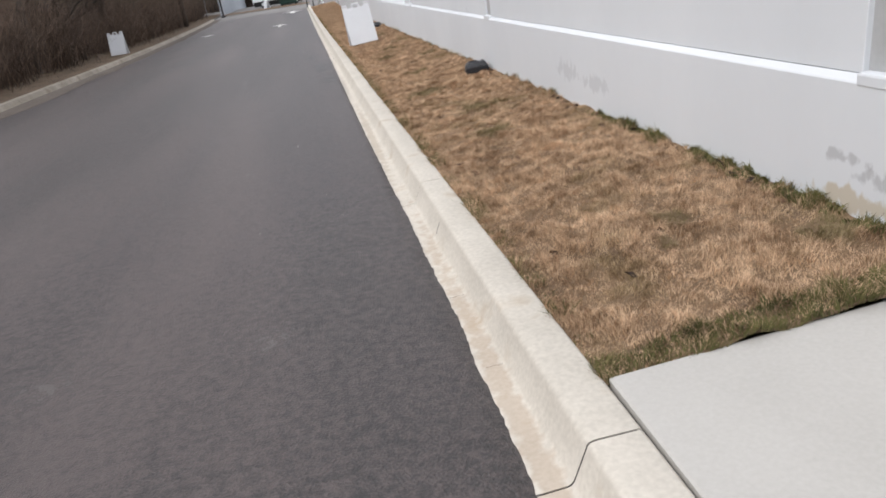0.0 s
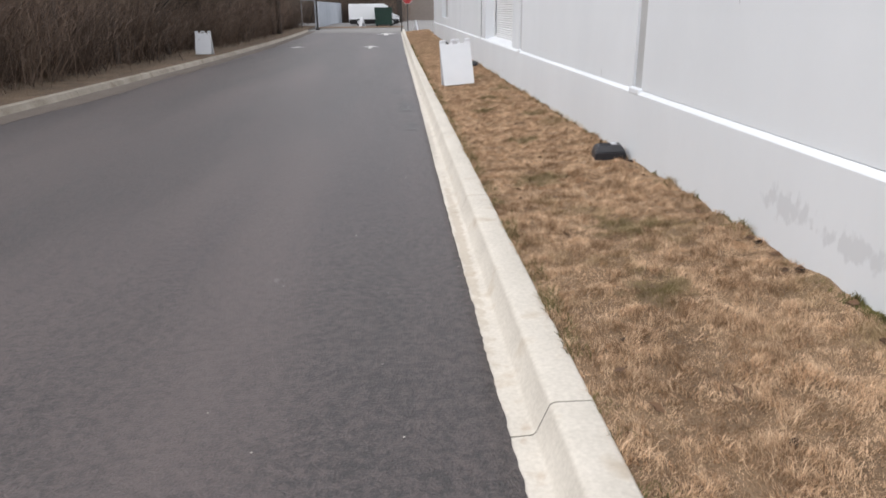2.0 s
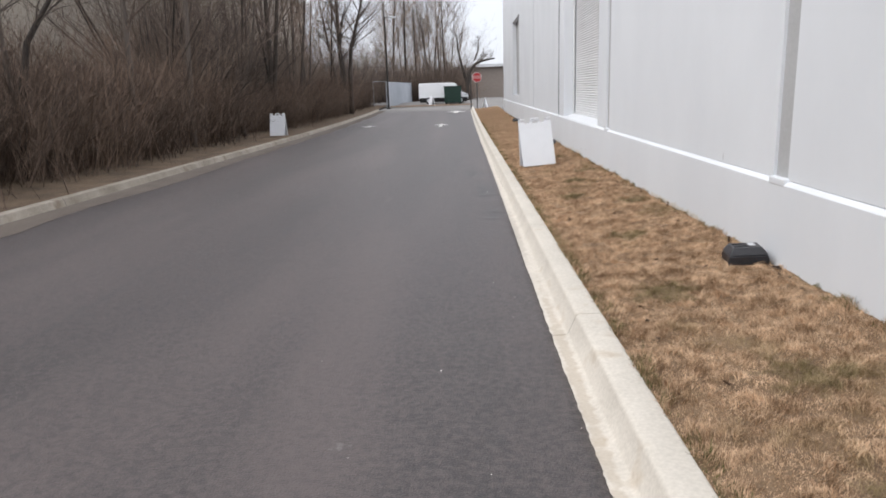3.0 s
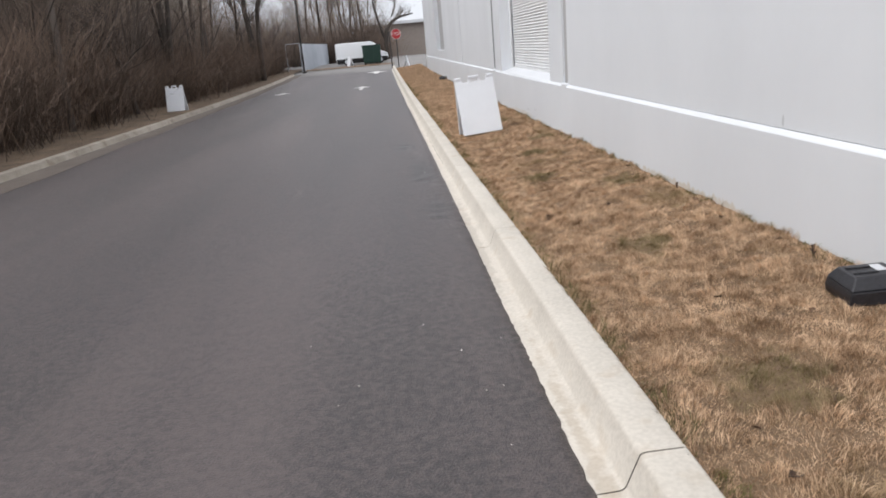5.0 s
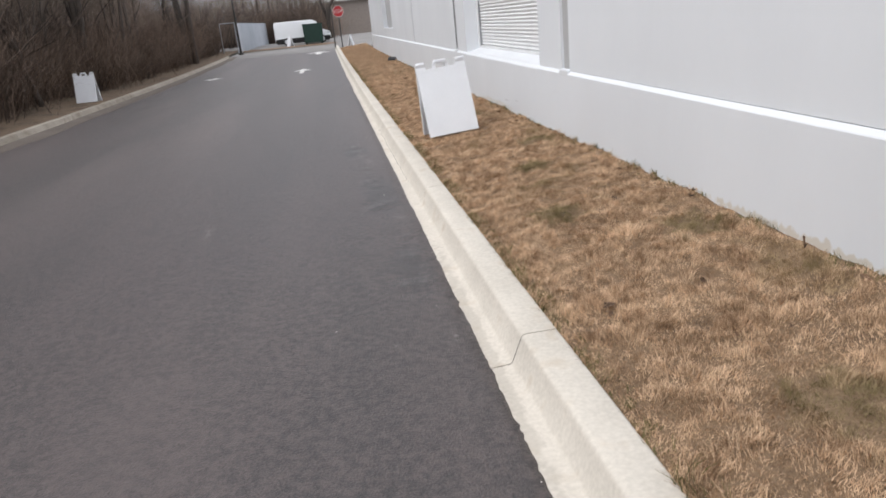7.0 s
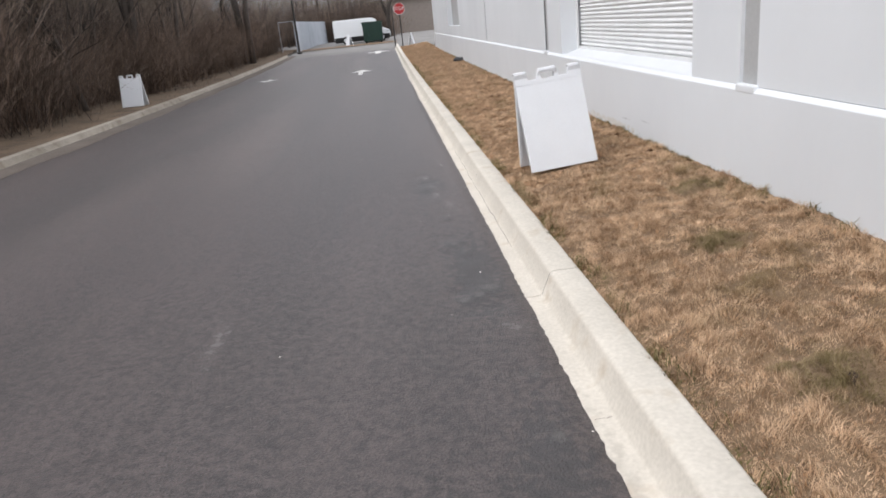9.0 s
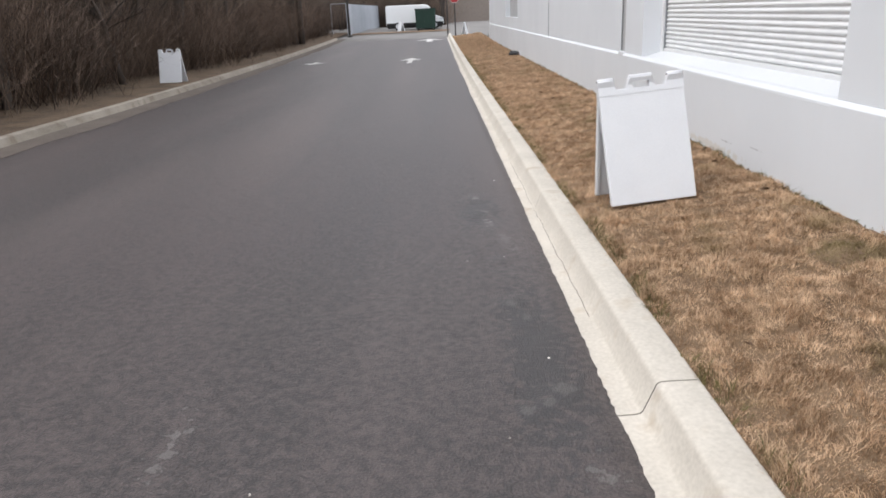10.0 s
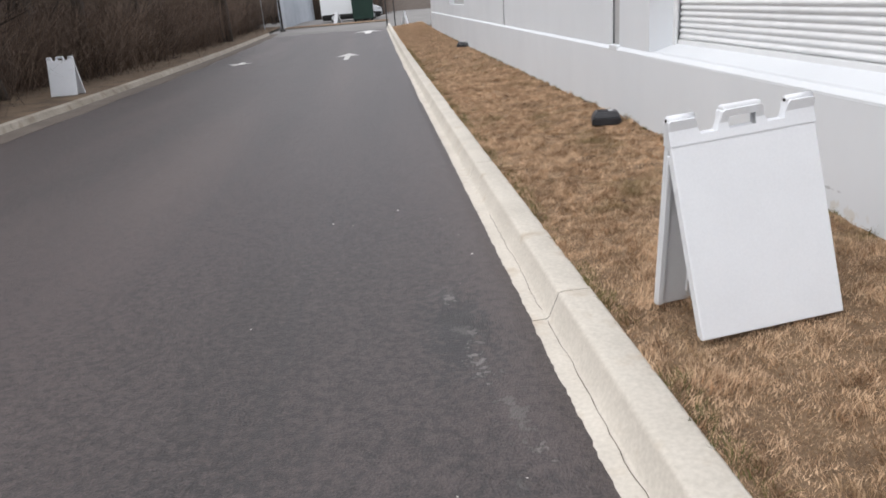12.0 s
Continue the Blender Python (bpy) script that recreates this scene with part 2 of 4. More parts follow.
FENCE = mat("grey_fence_sheet", (0.33, 0.36, 0.40), (0.47, 0.50, 0.54), 12, 0.8, 0.5, 0.1, piece=0.4)
VAN = mat("white_van_paint", (0.76, 0.78, 0.80), (0.82, 0.84, 0.86), 20, 1.0, 0.3, 0.0)
GLASS = mat("dark_glass", (0.015, 0.017, 0.02), (0.03, 0.033, 0.038), 5, 1.0, 0.08, 0.0)
RUBBER = mat("black_rubber", (0.012, 0.012, 0.012), (0.03, 0.03, 0.03), 40, 4.0, 0.85, 0.2)
GREEN = mat("green_skip_paint", (0.005, 0.027, 0.019), (0.011, 0.045, 0.031), 18, 1.2, 0.5, 0.15)
BEIGE = mat("beige_metal_wall", (0.37, 0.325, 0.27), (0.45, 0.40, 0.335), 3, 0.3, 0.6, 0.1, stretch=(1, 1, 0.05))
FARWALL = mat("grey_far_wall", (0.17, 0.145, 0.13), (0.24, 0.21, 0.19), 3, 0.2, 0.8, 0.0)
PEBBLE = mat("pebble", (0.35, 0.33, 0.30), (0.75, 0.72, 0.68), 40, 5.0, 0.9, 0.2, piece=0.8)
YARD = mat("grey_yard_paving", (0.13, 0.125, 0.12), (0.24, 0.23, 0.22), 12, 0.4, 0.85, 0.2)
DIRT = mat("gutter_silt", (0.085, 0.070, 0.058), (0.15, 0.125, 0.105), 40, 1.5, 1.0, 0.6, 0.01)
JOINT = mat("joint_filler", (0.012, 0.011, 0.010), (0.03, 0.027, 0.024), 40, 3.0, 0.95, 0.2)
JOINT_DARK = mat("panel_sealant", (0.10, 0.10, 0.105), (0.16, 0.16, 0.165), 30, 2.0, 0.8, 0.1)
LEAF = mat("dead_leaf", (0.035, 0.020, 0.012), (0.14, 0.08, 0.045), 40, 5.0, 0.9, 0.2, piece=0.8)


# ---- ground, road, kerbs ----
def sheet(name, material, ys, xs_at, z_at, label, category):
    """A sheet of rows along y: xs_at(y) gives the row's places across, z_at(x, y) its height."""
    pts, faces, n = [], [], None
    for j, y in enumerate(ys):
        row = xs_at(y)
        n = len(row)
        pts += [(x, y, z_at(x, y)) for x in row]
        if j:
            a, b = (j - 1) * n, j * n
            faces += [(a + i, a + i + 1, b + i + 1, b + i) for i in range(n - 1)]
    ob = part(name, (pts, faces), material)
    return tagged(smooth(ob), label, category, kind="structure")


def steps(a, b, d):
    k = max(1, round((b - a) / d))
    return [a + (b - a) * i / k for i in range(k + 1)]


sheet("ground", LAND, [-400, -100, -30] + steps(-20, 100, 5) + [200, 500, 2000], lambda y: [-2000, -300, -60, -20, 0, 20, 60, 300, 2000],
      lambda x, y: rise(y) - 0.06, "dull brown winter ground under everything", "ground")


def road_row(y):
    jag = 0.006 * noise.noise(Vector((3.1, y * 1.2, 0))) + 0.007 * noise.noise(Vector((9.7, y * 8.0, 0))) + 0.011 * noise.noise(Vector((1.7, y * 26.0, 0)))
    l, r = left_x(y), kerb_x(y) + jag - 0.022 * math.exp(-((y - 9) / 5) ** 2)
    wide = [l + (r - 1.0 - l) * i / 16 for i in range(1, 17)]
    return [l - 0.02] + wide + [r - 1.0 + 0.985 * i / 20 for i in range(1, 21)] + [r]


def road_z(x, y):
    edge = 0.012 if x < kerb_x(y) - 0.03 else 0.0
    z = rise(y) + edge + 0.006 * noise.noise(Vector((x * 0.5, y * 0.3, 2)))
    if 12 < y < 20 and x > -0.6:
        for a, b, r in BLISTERS:
            d = math.hypot(x - a, (y - b) * 0.6)
            if d < 0.3 and x < kerb_x(y) - 0.1:
                z += 0.010 * math.exp(-(d / (0.8 * r)) ** 2) - 0.004 * math.exp(-((d - 1.5 * r) / (0.5 * r)) ** 2)
    return z


road = sheet("road", ASPHALT, steps(-20, -1, 0.5) + steps(-0.95, 26, 0.035) + steps(26.3, 62, 0.3), road_row, road_z,
             "worn dark grey asphalt drive with paler wheel tracks", "road")
sheet("cross_road", YARD, steps(62.02, 72.5, 0.5), lambda y: [-9, -6, -3, 0, 3, 8, 20, 60], lambda x, y: rise(y) + 0.008,
      "pale grey paving of the cross drive and yard", "road")
sheet("yard", YARD, steps(72.6, 130, 2), lambda y: [-40, -12, -6, 0, 8, 20, 60], lambda x, y: rise(y) - 0.01, "pale paved yard beyond the cross drive", "yard")

SEG = 3.36
profile = [(-0.12, -0.12), (-0.12, -0.004), (0.0, -0.002), (0.075, 0.002), (0.088, 0.007), (0.098, 0.018), (0.143, 0.126), (0.148, 0.140), (0.157, 0.148), (0.171, 0.152), (0.190, 0.153), (0.318, 0.154), (0.33, 0.147), (0.335, 0.13), (0.335, -0.12)]


def kerb_mesh(material):
    bm = prism(profile, SEG - 0.009)
    for f in bm.faces:
        if len(f.verts) > 4:
            for e in f.edges:
                e.smooth = False
    me = bpy.data.meshes.new("kerb_segment")
    bm.to_mesh(me)
    bm.free()
    me.materials.append(material)
    for p in me.polygons:
        p.use_smooth = True
    return me


KERB, KERB_DIRTY = kerb_mesh(CONCRETE), kerb_mesh(DIRTY)
# black pieces added in the joint gaps stand in for the shade inside
gap_bm = prism([(a - 0.004 if a > 0.3 else a, b) for a, b in profile], 0.015)
GAP_SHADE = bpy.data.meshes.new("joint")
gap_bm.to_mesh(GAP_SHADE)
gap_bm.free()
GAP_SHADE.materials.append(JOINT)


# where the cast lengths meet along the near kerb
JOINTS = [-8.4, -5.03, -1.64, 1.68, 4.86, 8.27, 11.65, 15.02, 18.35, 21.6] + [21.6 + SEG * i for i in range(1, 14)]


def kerb_line(label, joints, line, flip):
    k = thing("kerb", pose(0, 0, 0), label, "kerb", kind="structure")
    for y0, y1 in zip(joints, joints[1:]):
        a, b = Vector((line(y0), y0, rise(y0))), Vector((line(y1), y1, rise(y1)))
        if flip:
            a, b = b, a
        d = b - a
        m = Matrix.Translation(a) @ Euler((math.atan2(d.z, math.hypot(d.x, d.y)), 0, math.atan2(-d.x, d.y))).to_matrix().to_4x4()
        again("kerb_segment", KERB_DIRTY if flip else KERB, k, m=m @ Matrix.Diagonal((1, (y1 - y0) / SEG, 1, 1)))
        again("joint", GAP_SHADE, k, m=m @ pose(0, y1 - y0 - 0.012, -0.004))
    return k


near_kerb = kerb_line("pale cast concrete kerb and gutter with dark joints beside the drive", JOINTS, kerb_x, False)


def crack(points, width):
    """A thin dark crack drawn on the kerb: points are (distance from the asphalt, y, height)."""
    pts, faces = [], []
    for i, (a, y, z) in enumerate(points):
        j = 0.007 * noise.noise(Vector((0.3, y * 3, 3))) + 0.005 * noise.noise(Vector((0.9, y * 14, 3)))
        b = points[min(i + 1, len(points) - 1)]
        c = points[max(i - 1, 0)]
        way = Vector((b[0] - c[0], b[1] - c[1], 0)).normalized()
        w = width * (0.6 + 0.8 * abs(noise.noise(Vector((y * 9, i, 1)))))
        x = kerb_x(y) + a + j
        pts += [(x - way.y * w, y + way.x * w, z), (x + way.y * w, y - way.x * w, z)]
    n = len(points)
    faces = [(2 * i, 2 * i + 1, 2 * i + 3, 2 * i + 2) for i in range(n - 1)]
    return part("crack", (pts, faces), DIRT, near_kerb, "thin dark crack")


for y0, y1 in ((16.0, 18.3), (18.45, 20.3)):
    crack([(0.080 + 0.012 * noise.noise(Vector((y0, i * 0.35, 2))), y0 + (y1 - y0) * i / 40, 0.0095) for i in range(41)], 0.0019)
for y0 in (3.17, 2.45, 13.6):
    crack([(0.005 + 0.075 * i / 8, y0 + 0.008 * noise.noise(Vector((i * 0.9, y0, 0))), 0.0045 + 0.003 * i / 8) for i in range(9)], 0.0016)
# a saw cut part way down the face
part("saw_cut", ([(kerb_x(4.05) + a, y, z) for a, z in ((0.103, 0.032), (0.132, 0.104), (0.139, 0.104), (0.110, 0.032)) for y in (4.05, 4.056)], [(0, 1, 3, 2), (2, 3, 5, 4), (4, 5, 7, 6), (6, 7, 1, 0), (0, 2, 4, 6), (1, 7, 5, 3)]), JOINT, near_kerb, "short dark saw cut")
kerb_line("dirty pale concrete kerb along the wooded side of the drive", [1.64 + SEG * i for i in range(-3, 20)], left_x, True)


# ---- verge ----
def verge_z(x, y):
    u = min(max((x - kerb_x(y) - 0.33) / 1.5, 0), 1)
    return rise(y) + 0.135 + 0.14 * u + (0.014 * noise.noise(Vector((x * 1.7, y * 1.7, 5))) + 0.03 * noise.noise(Vector((x * 6.5, y * 6.5, 8)))) * min(1, 4 * u)


sheet("grass_verge", SOIL, steps(1.962, 30, 0.06) + steps(30.25, 60, 0.25), lambda y: [kerb_x(y) + 0.325 + (2.25 - kerb_x(y) - 0.325) * i / 24 for i in range(25)] , verge_z,
      "dry straw-coloured lawn strip between kerb and wall", "grass")
pad = tagged(part("pavement_slab", prism([(0.775, -0.1), (0.775, 0.150), (0.785, 0.156), (2.215, 0.232), (2.205, -0.1)], 8.0), PAD), "pale smooth concrete slab beside the lawn strip", "slab", kind="structure")
pad.location = (0, -6.03, 0)


def left_ground(x, y):
    u = left_x(y) - 0.33 - x
    return rise(y) + 0.135 + 0.03 * min(u, 12) * 0.6 + 0.03 * noise.noise(Vector((x * 0.8, y * 0.8, 1))) * min(1, u)


sheet("wood_floor", LITTER, steps(-12, 76, 0.5), lambda y: [left_x(y) - 0.325 - d for d in (0, 0.3, 0.6, 1, 1.5, 2, 3, 4, 6, 9, 13, 18, 30)][::-1], left_ground,
      "bare bank of brown leaf litter under the trees", "ground")


def silt_row(y):
    w = 0.5 + 0.14 * noise.noise(Vector((4.4, y * 0.4, 0))) + 0.05 * noise.noise(Vector((2.2, y * 4.0, 0)))
    return [left_x(y) - 0.075, left_x(y) + 0.02, left_x(y) + 0.1, left_x(y) + max(w, 0.12)]


sheet("gutter_silt", DIRT, steps(-5, 66, 0.2), silt_row, lambda x, y: road_z(x, y) + (0.012 if x < left_x(y) + 0.15 else 0.002) + 0.004, "brown silt washed along the far gutter", "dirt")
sheet("dry_strip", SOIL, steps(72.55, 75.2, 0.3), lambda y: [-8, -5, -2, 0.3], lambda x, y: rise(y) + 0.06, "strip of dry ground at the yard's edge", "ground")


# ---- the white warehouse ----
FACE, PLINTH = 2.264, 2.228
hall = thing("warehouse", pose(0, 0, 0, 0.39), "long white-painted tilt-up concrete warehouse with a proud plinth", "warehouse", kind="structure")
LEDGE, TOP, NEAR, FAR = 0.90, 9.5, -9.0, 52.0
REVEALS = [2.54, 9.20, 16.17, 22.96]
part("plinth", prism([(PLINTH, -0.6), (PLINTH, LEDGE - 0.062), (PLINTH + 0.006, LEDGE - 0.054), (FACE, LEDGE - 0.028), (FACE + 0.5, LEDGE - 0.028), (FACE + 0.5, -0.6)], FAR - NEAR), PAINT, hall).location = (0, NEAR, 0)
DOOR_0, DOOR_1, DOOR_H = 17.16, 21.93, 4.4
WIN_0, WIN_1, WIN_L, WIN_H = 37.6, 42.3, 1.25, 4.95
edges = [NEAR] + [v for r in REVEALS for v in (r - 0.13, r + 0.13)] + [30.28, 30.42, FAR]
for y0, y1 in zip(edges[::2], edges[1::2]):
    holes = []
    for h0, h1, lo, hi in ((DOOR_0, DOOR_1, LEDGE, DOOR_H), (WIN_0, WIN_1, WIN_L, WIN_H)):
        if y0 < h0 < y1:
            holes.append((h0, h1, lo, hi))
    if not holes:
        part("wall_panel", boxes((FACE, y0, LEDGE - 0.026, FACE + 0.35, y1, TOP), bevel=0.005), PAINT, hall)
    for h0, h1, lo, hi in holes:
        pieces = [(FACE, y0, LEDGE - 0.026, FACE + 0.35, h0, TOP), (FACE, h1, LEDGE - 0.026, FACE + 0.35, y1, TOP), (FACE, h0, hi, FACE + 0.35, h1, TOP)]
        if lo > LEDGE + 0.1:
            pieces.append((FACE, h0, LEDGE - 0.026, FACE + 0.35, h1, lo))
        part("wall_panel", boxes(*pieces), PAINT, hall)
for r in REVEALS:
    # the last reveal has a dark line down its far edge
    if r > 20:
        part("sealant_line", boxes((FACE + 0.012, r + 0.112, LEDGE - 0.022, FACE + 0.02, r + 0.129, TOP - 0.1)), JOINT_DARK, hall, "thin dark line along the joint strip")
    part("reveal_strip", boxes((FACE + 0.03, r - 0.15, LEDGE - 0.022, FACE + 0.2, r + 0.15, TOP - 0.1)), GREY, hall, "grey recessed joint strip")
    part("sill_lump", boxes((PLINTH - 0.004, r - 0.16, LEDGE - 0.075, FACE + 0.03, r + 0.12, LEDGE - 0.012), bevel=0.012), PAINT, hall, "lump of painted mortar under the joint")
for r in (30.35,):
    part("panel_joint", boxes((FACE + 0.014, r - 0.1, LEDGE - 0.022, FACE + 0.2, r + 0.1, TOP - 0.1)), JOINT_DARK, hall, "thin dark panel joint")
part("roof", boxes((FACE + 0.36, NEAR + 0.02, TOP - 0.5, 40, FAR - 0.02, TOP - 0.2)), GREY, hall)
part("end_wall", boxes((FACE + 0.002, FAR, -0.6, 40, FAR + 0.35, TOP)), PAINT, hall)
part("end_wall", boxes((FACE + 0.002, NEAR - 0.35, -0.6, 40, NEAR, TOP)), PAINT, hall)
part("rear_wall", boxes((40, NEAR, -0.6, 40.3, FAR, TOP)), PAINT, hall)

part("door_sill", prism([(PLINTH - 0.002, LEDGE - 0.075), (PLINTH + 0.01, LEDGE - 0.055), (FACE + 0.27, LEDGE + 0.035), (FACE + 0.27, LEDGE - 0.075)], DOOR_1 - DOOR_0 - 0.01), PAINT, hall).location = (0, DOOR_0 + 0.005, 0)

# the roll-up door: interlocking curved slats behind the opening
roller = part("roller_door", boxes((FACE + 0.34, DOOR_0, LEDGE, FACE + 0.38, DOOR_1, DOOR_H + 0.1)), GREY, hall)
SLAT = 0.053
curve = [(0.006, 0.0)] + [(-0.016 * math.sin(math.pi * i / 6), SLAT * (0.06 + 0.80 * i / 6)) for i in range(7)] + [(0.0, SLAT)]
slat_bm = prism([(a, b) for a, b in curve] + [(0.02, SLAT), (0.02, 0.0)], DOOR_1 - DOOR_0 - 0.1)
slat_me = bpy.data.meshes.new("slat")
slat_bm.to_mesh(slat_me)
slat_bm.free()
slat_me.materials.append(DOOR)
for i in range(int((DOOR_H - LEDGE - 0.1) / SLAT) + 1):
    again("slat", slat_me, roller, m=pose(FACE + 0.30, DOOR_0 + 0.05, LEDGE + 0.075 + SLAT * i))
part("bottom_bar", boxes((FACE + 0.265, DOOR_0 + 0.05, LEDGE + 0.02, FACE + 0.33, DOOR_1 - 0.05, LEDGE + 0.073), bevel=0.006), DOOR, roller)
for y0, y1 in ((DOOR_0, DOOR_0 + 0.07), (DOOR_1 - 0.07, DOOR_1)):
    part("guide_rail", boxes((FACE + 0.235, y0, LEDGE + 0.012, FACE + 0.262, y1, DOOR_H), bevel=0.004), DOOR, roller)

# the tall window far along
win = part("window", boxes((FACE + 0.2, WIN_0, WIN_L, FACE + 0.26, WIN_0 + 0.08, WIN_H), (FACE + 0.2, WIN_1 - 0.08, WIN_L, FACE + 0.26, WIN_1, WIN_H),
                           (FACE + 0.2, WIN_0 + 0.08, WIN_L, FACE + 0.26, WIN_1 - 0.08, WIN_L + 0.08), (FACE + 0.2, WIN_0 + 0.08, WIN_H - 0.08, FACE + 0.26, WIN_1 - 0.08, WIN_H)), GREY, hall)
for i in range(3):
    w = (WIN_1 - WIN_0 - 0.16) / 3
    part("pane", boxes((FACE + 0.22, WIN_0 + 0.08 + w * i + 0.02, WIN_L + 0.08, FACE + 0.235, WIN_0 + 0.08 + w * (i + 1) - 0.02, WIN_H - 0.08)), GREY, win)


# ---- folding A-frame signs ----
SIGN_W, SIGN_H, SIGN_OFF = 0.66, 0.96, 0.238


def sign_panel(name, parent, m):
    """One moulded leaf with a deep top rail, two end posts and half of the carry handle; origin at the foot's middle, face towards -y."""
    w, h = SIGN_W / 2, SIGN_H
    leaf = part(name, boxes((-w + 0.001, 0.0, 0.0, w - 0.001, 0.03, h - 0.1), bevel=0.006), PLASTIC, parent)
    leaf.matrix_local = m
    right = [[(w, h - 0.09), (w, h - 0.016), (w - 0.008, h - 0.008), (w - 0.115, h - 0.008), (w - 0.123, h - 0.02), (w - 0.138, h - 0.09)],
             [(0.062, h - 0.09), (0.112, h - 0.09), (0.096, h - 0.03), (0.062, h - 0.03)], [(0.0, h - 0.03), (0.062, h - 0.03), (0.096, h - 0.03), (0.092, h - 0.008), (0.080, h + 0.002), (0.0, h + 0.002)]]
    rail = [(-w, h - 0.126), (w, h - 0.126)] + [(x, h - 0.09) for x in (w, w - 0.138, 0.112, 0.062, -0.062, -0.112, 0.138 - w, -w)]
    bm = bmesh.new()
    for outline in [rail] + right + [[(-a, b) for a, b in o[::-1]] for o in right]:
        piece = prism(outline, 0.037)
        extra = bpy.data.meshes.new("piece")
        piece.to_mesh(extra)
        piece.free()
        bm.from_mesh(extra)
        bpy.data.meshes.remove(extra)
    for v in bm.verts:
        v.co.y -= 0.004
    bmesh.ops.remove_doubles(bm, verts=bm.verts[:], dist=0.0001)
    part("top_rail", bm, PLASTIC, leaf)
    # hollow inner face with a rim and stiffening ribs
    for x0, z0, x1, z1 in ((-0.185, 0.06, -0.155, 0.75), (0.155, 0.06, 0.185, 0.75), (-w + 0.002, 0.01, -w + 0.03, 0.8), (w - 0.03, 0.01, w - 0.002, 0.8), (-0.15, 0.08, 0.15, 0.105), (-0.15, 0.30, 0.15, 0.325)):
        part("rib", boxes((x0, 0.029, z0, x1, 0.047, z1), bevel=0.004), PLASTIC, leaf)
    return leaf


def a_frame_sign(m, label):
    s = thing("a_frame_sign", m, label, "sign", "folding signs along the drive")
    lean = math.degrees(math.asin(SIGN_OFF / SIGN_H))
    top = SIGN_H * math.cos(radians(lean))
    sign_panel("front_panel", s, pose(0, -SIGN_OFF, 0, -lean))
    sign_panel("back_panel", s, pose(0, SIGN_OFF, 0, -lean, 0, 180))
    part("carry_grip", boxes((-0.088, -0.024, top - 0.028, 0.088, 0.024, top + 0.012), bevel=0.01), PLASTIC, s)
    for x in (-SIGN_W / 2 + 0.0625, SIGN_W / 2 - 0.0625):
        hinge = bmesh.new()
        tube(hinge, [(x - 0.06, 0, top - 0.014), (x + 0.06, 0, top - 0.014)], [0.02, 0.02], 10)
        smooth(part("hinge", hinge, PLASTIC, s))
        pin = bmesh.new()
        tube(pin, [(x - 0.064, 0, top - 0.014), (x + 0.064, 0, top - 0.014)], [0.007, 0.007], 8)
        part("hinge_pin", pin, STEEL, s, "small dark hinge pin")
    return s


a_frame_sign(pose(1.195, 17.824, 0.215, -2.2, -3.9, 4.4), "blank white plastic folding sign standing on the dry lawn strip")
a_frame_sign(pose(-8.37, 33.6, 0.17, 0, 0, -3), "blank white plastic folding sign on the bank beside the trees")
a_frame_sign(pose(-3.9, 76, rise(76) + 0.01, 0, 0, -62), "small blank white folding sign in the far yard")
a_frame_sign(pose(1.2, 61.8, rise(61.8) + 0.02, 0, 0, 80), "white folding sign leaning open beside the stop sign")


# ---- bait boxes along the wall ----
def bait_box(m, size=1.0):
    b = thing("bait_station", m, "low black plastic rodent bait station against the white wall", "bait box", "bait boxes along the wall")
    part("body", prism([(-0.21, 0), (-0.215, 0.04), (-0.20, 0.075), (0.20, 0.075), (0.215, 0.04), (0.21, 0)], 0.27, bevel=0.008), BLACK, b)
    lid = bmesh.new()
    low = [(-0.205, 0.0), (0.205, 0.0), (0.205, 0.27), (-0.205, 0.27)]
    high = [(-0.15, 0.05), (0.15, 0.05), (0.15, 0.23), (-0.15, 0.23)]
    lo, hi = [lid.verts.new((x, y, 0.078)) for x, y in low], [lid.verts.new((x, y, 0.135)) for x, y in high]
    lid.faces.new(lo[::-1])
    lid.faces.new(hi)
    for i in range(4):
        lid.faces.new((lo[i], lo[(i + 1) % 4], hi[(i + 1) % 4], hi[i]))
    bmesh.ops.bevel(lid, geom=lid.edges[:], offset=0.008, segments=2, affect="EDGES", profile=0.5)
    part("lid", lid, BLACK, b)
    for y in (0.09, 0.17):
        part("lid_ridge", boxes((-0.13, y, 0.134, 0.03, y + 0.02, 0.142), bevel=0.003), BLACK, b)
    part("sticker", boxes((0.03, 0.11, 0.136, 0.10, 0.20, 0.139)), LABEL, b, "pale worn sticker")
    return b


bait = bait_box(pose(2.015, 9.06, verge_z(2.0, 9.1) + 0.006, 0, -3, -8) @ Matrix.Diagonal((0.72, 1.0, 1.0, 1)))
copy_thing(bait, pose(1.93, 22.2, verge_z(1.93, 22.2) + 0.01, 0, 0, -14))
copy_thing(bait, pose(2.0, 36.6, verge_z(2.0, 36.6) + 0.01, 0, 0, -20))


# ---- dry weed stalks at the foot of the wall ----
for wx, wy, wh in ((2.13, 9.82, 0.065), (2.17, 4.9, 0.05), (2.17, 3.55, 0.06), (2.16, 11.9, 0.055), (2.18, 13.2, 0.05)):
    w = thing("weed_stalk", pose(wx, wy, verge_z(wx, wy)), "dry brown weed stalk at the foot of the wall", "weed", "weeds along the wall")
    r = random.Random(int(wy * 100))
    for k in range(4):
        b = bmesh.new()
        dx, dy = r.uniform(-0.04, 0.03), r.uniform(-0.05, 0.05)
        tube(b, [(0, 0, -0.01), (dx * 0.4, dy * 0.4, wh * 0.5), (dx, dy, wh * r.uniform(0.7, 1.1))], [0.004, 0.003, 0.005], 5)
        part("stalk", b, LEAF, w)


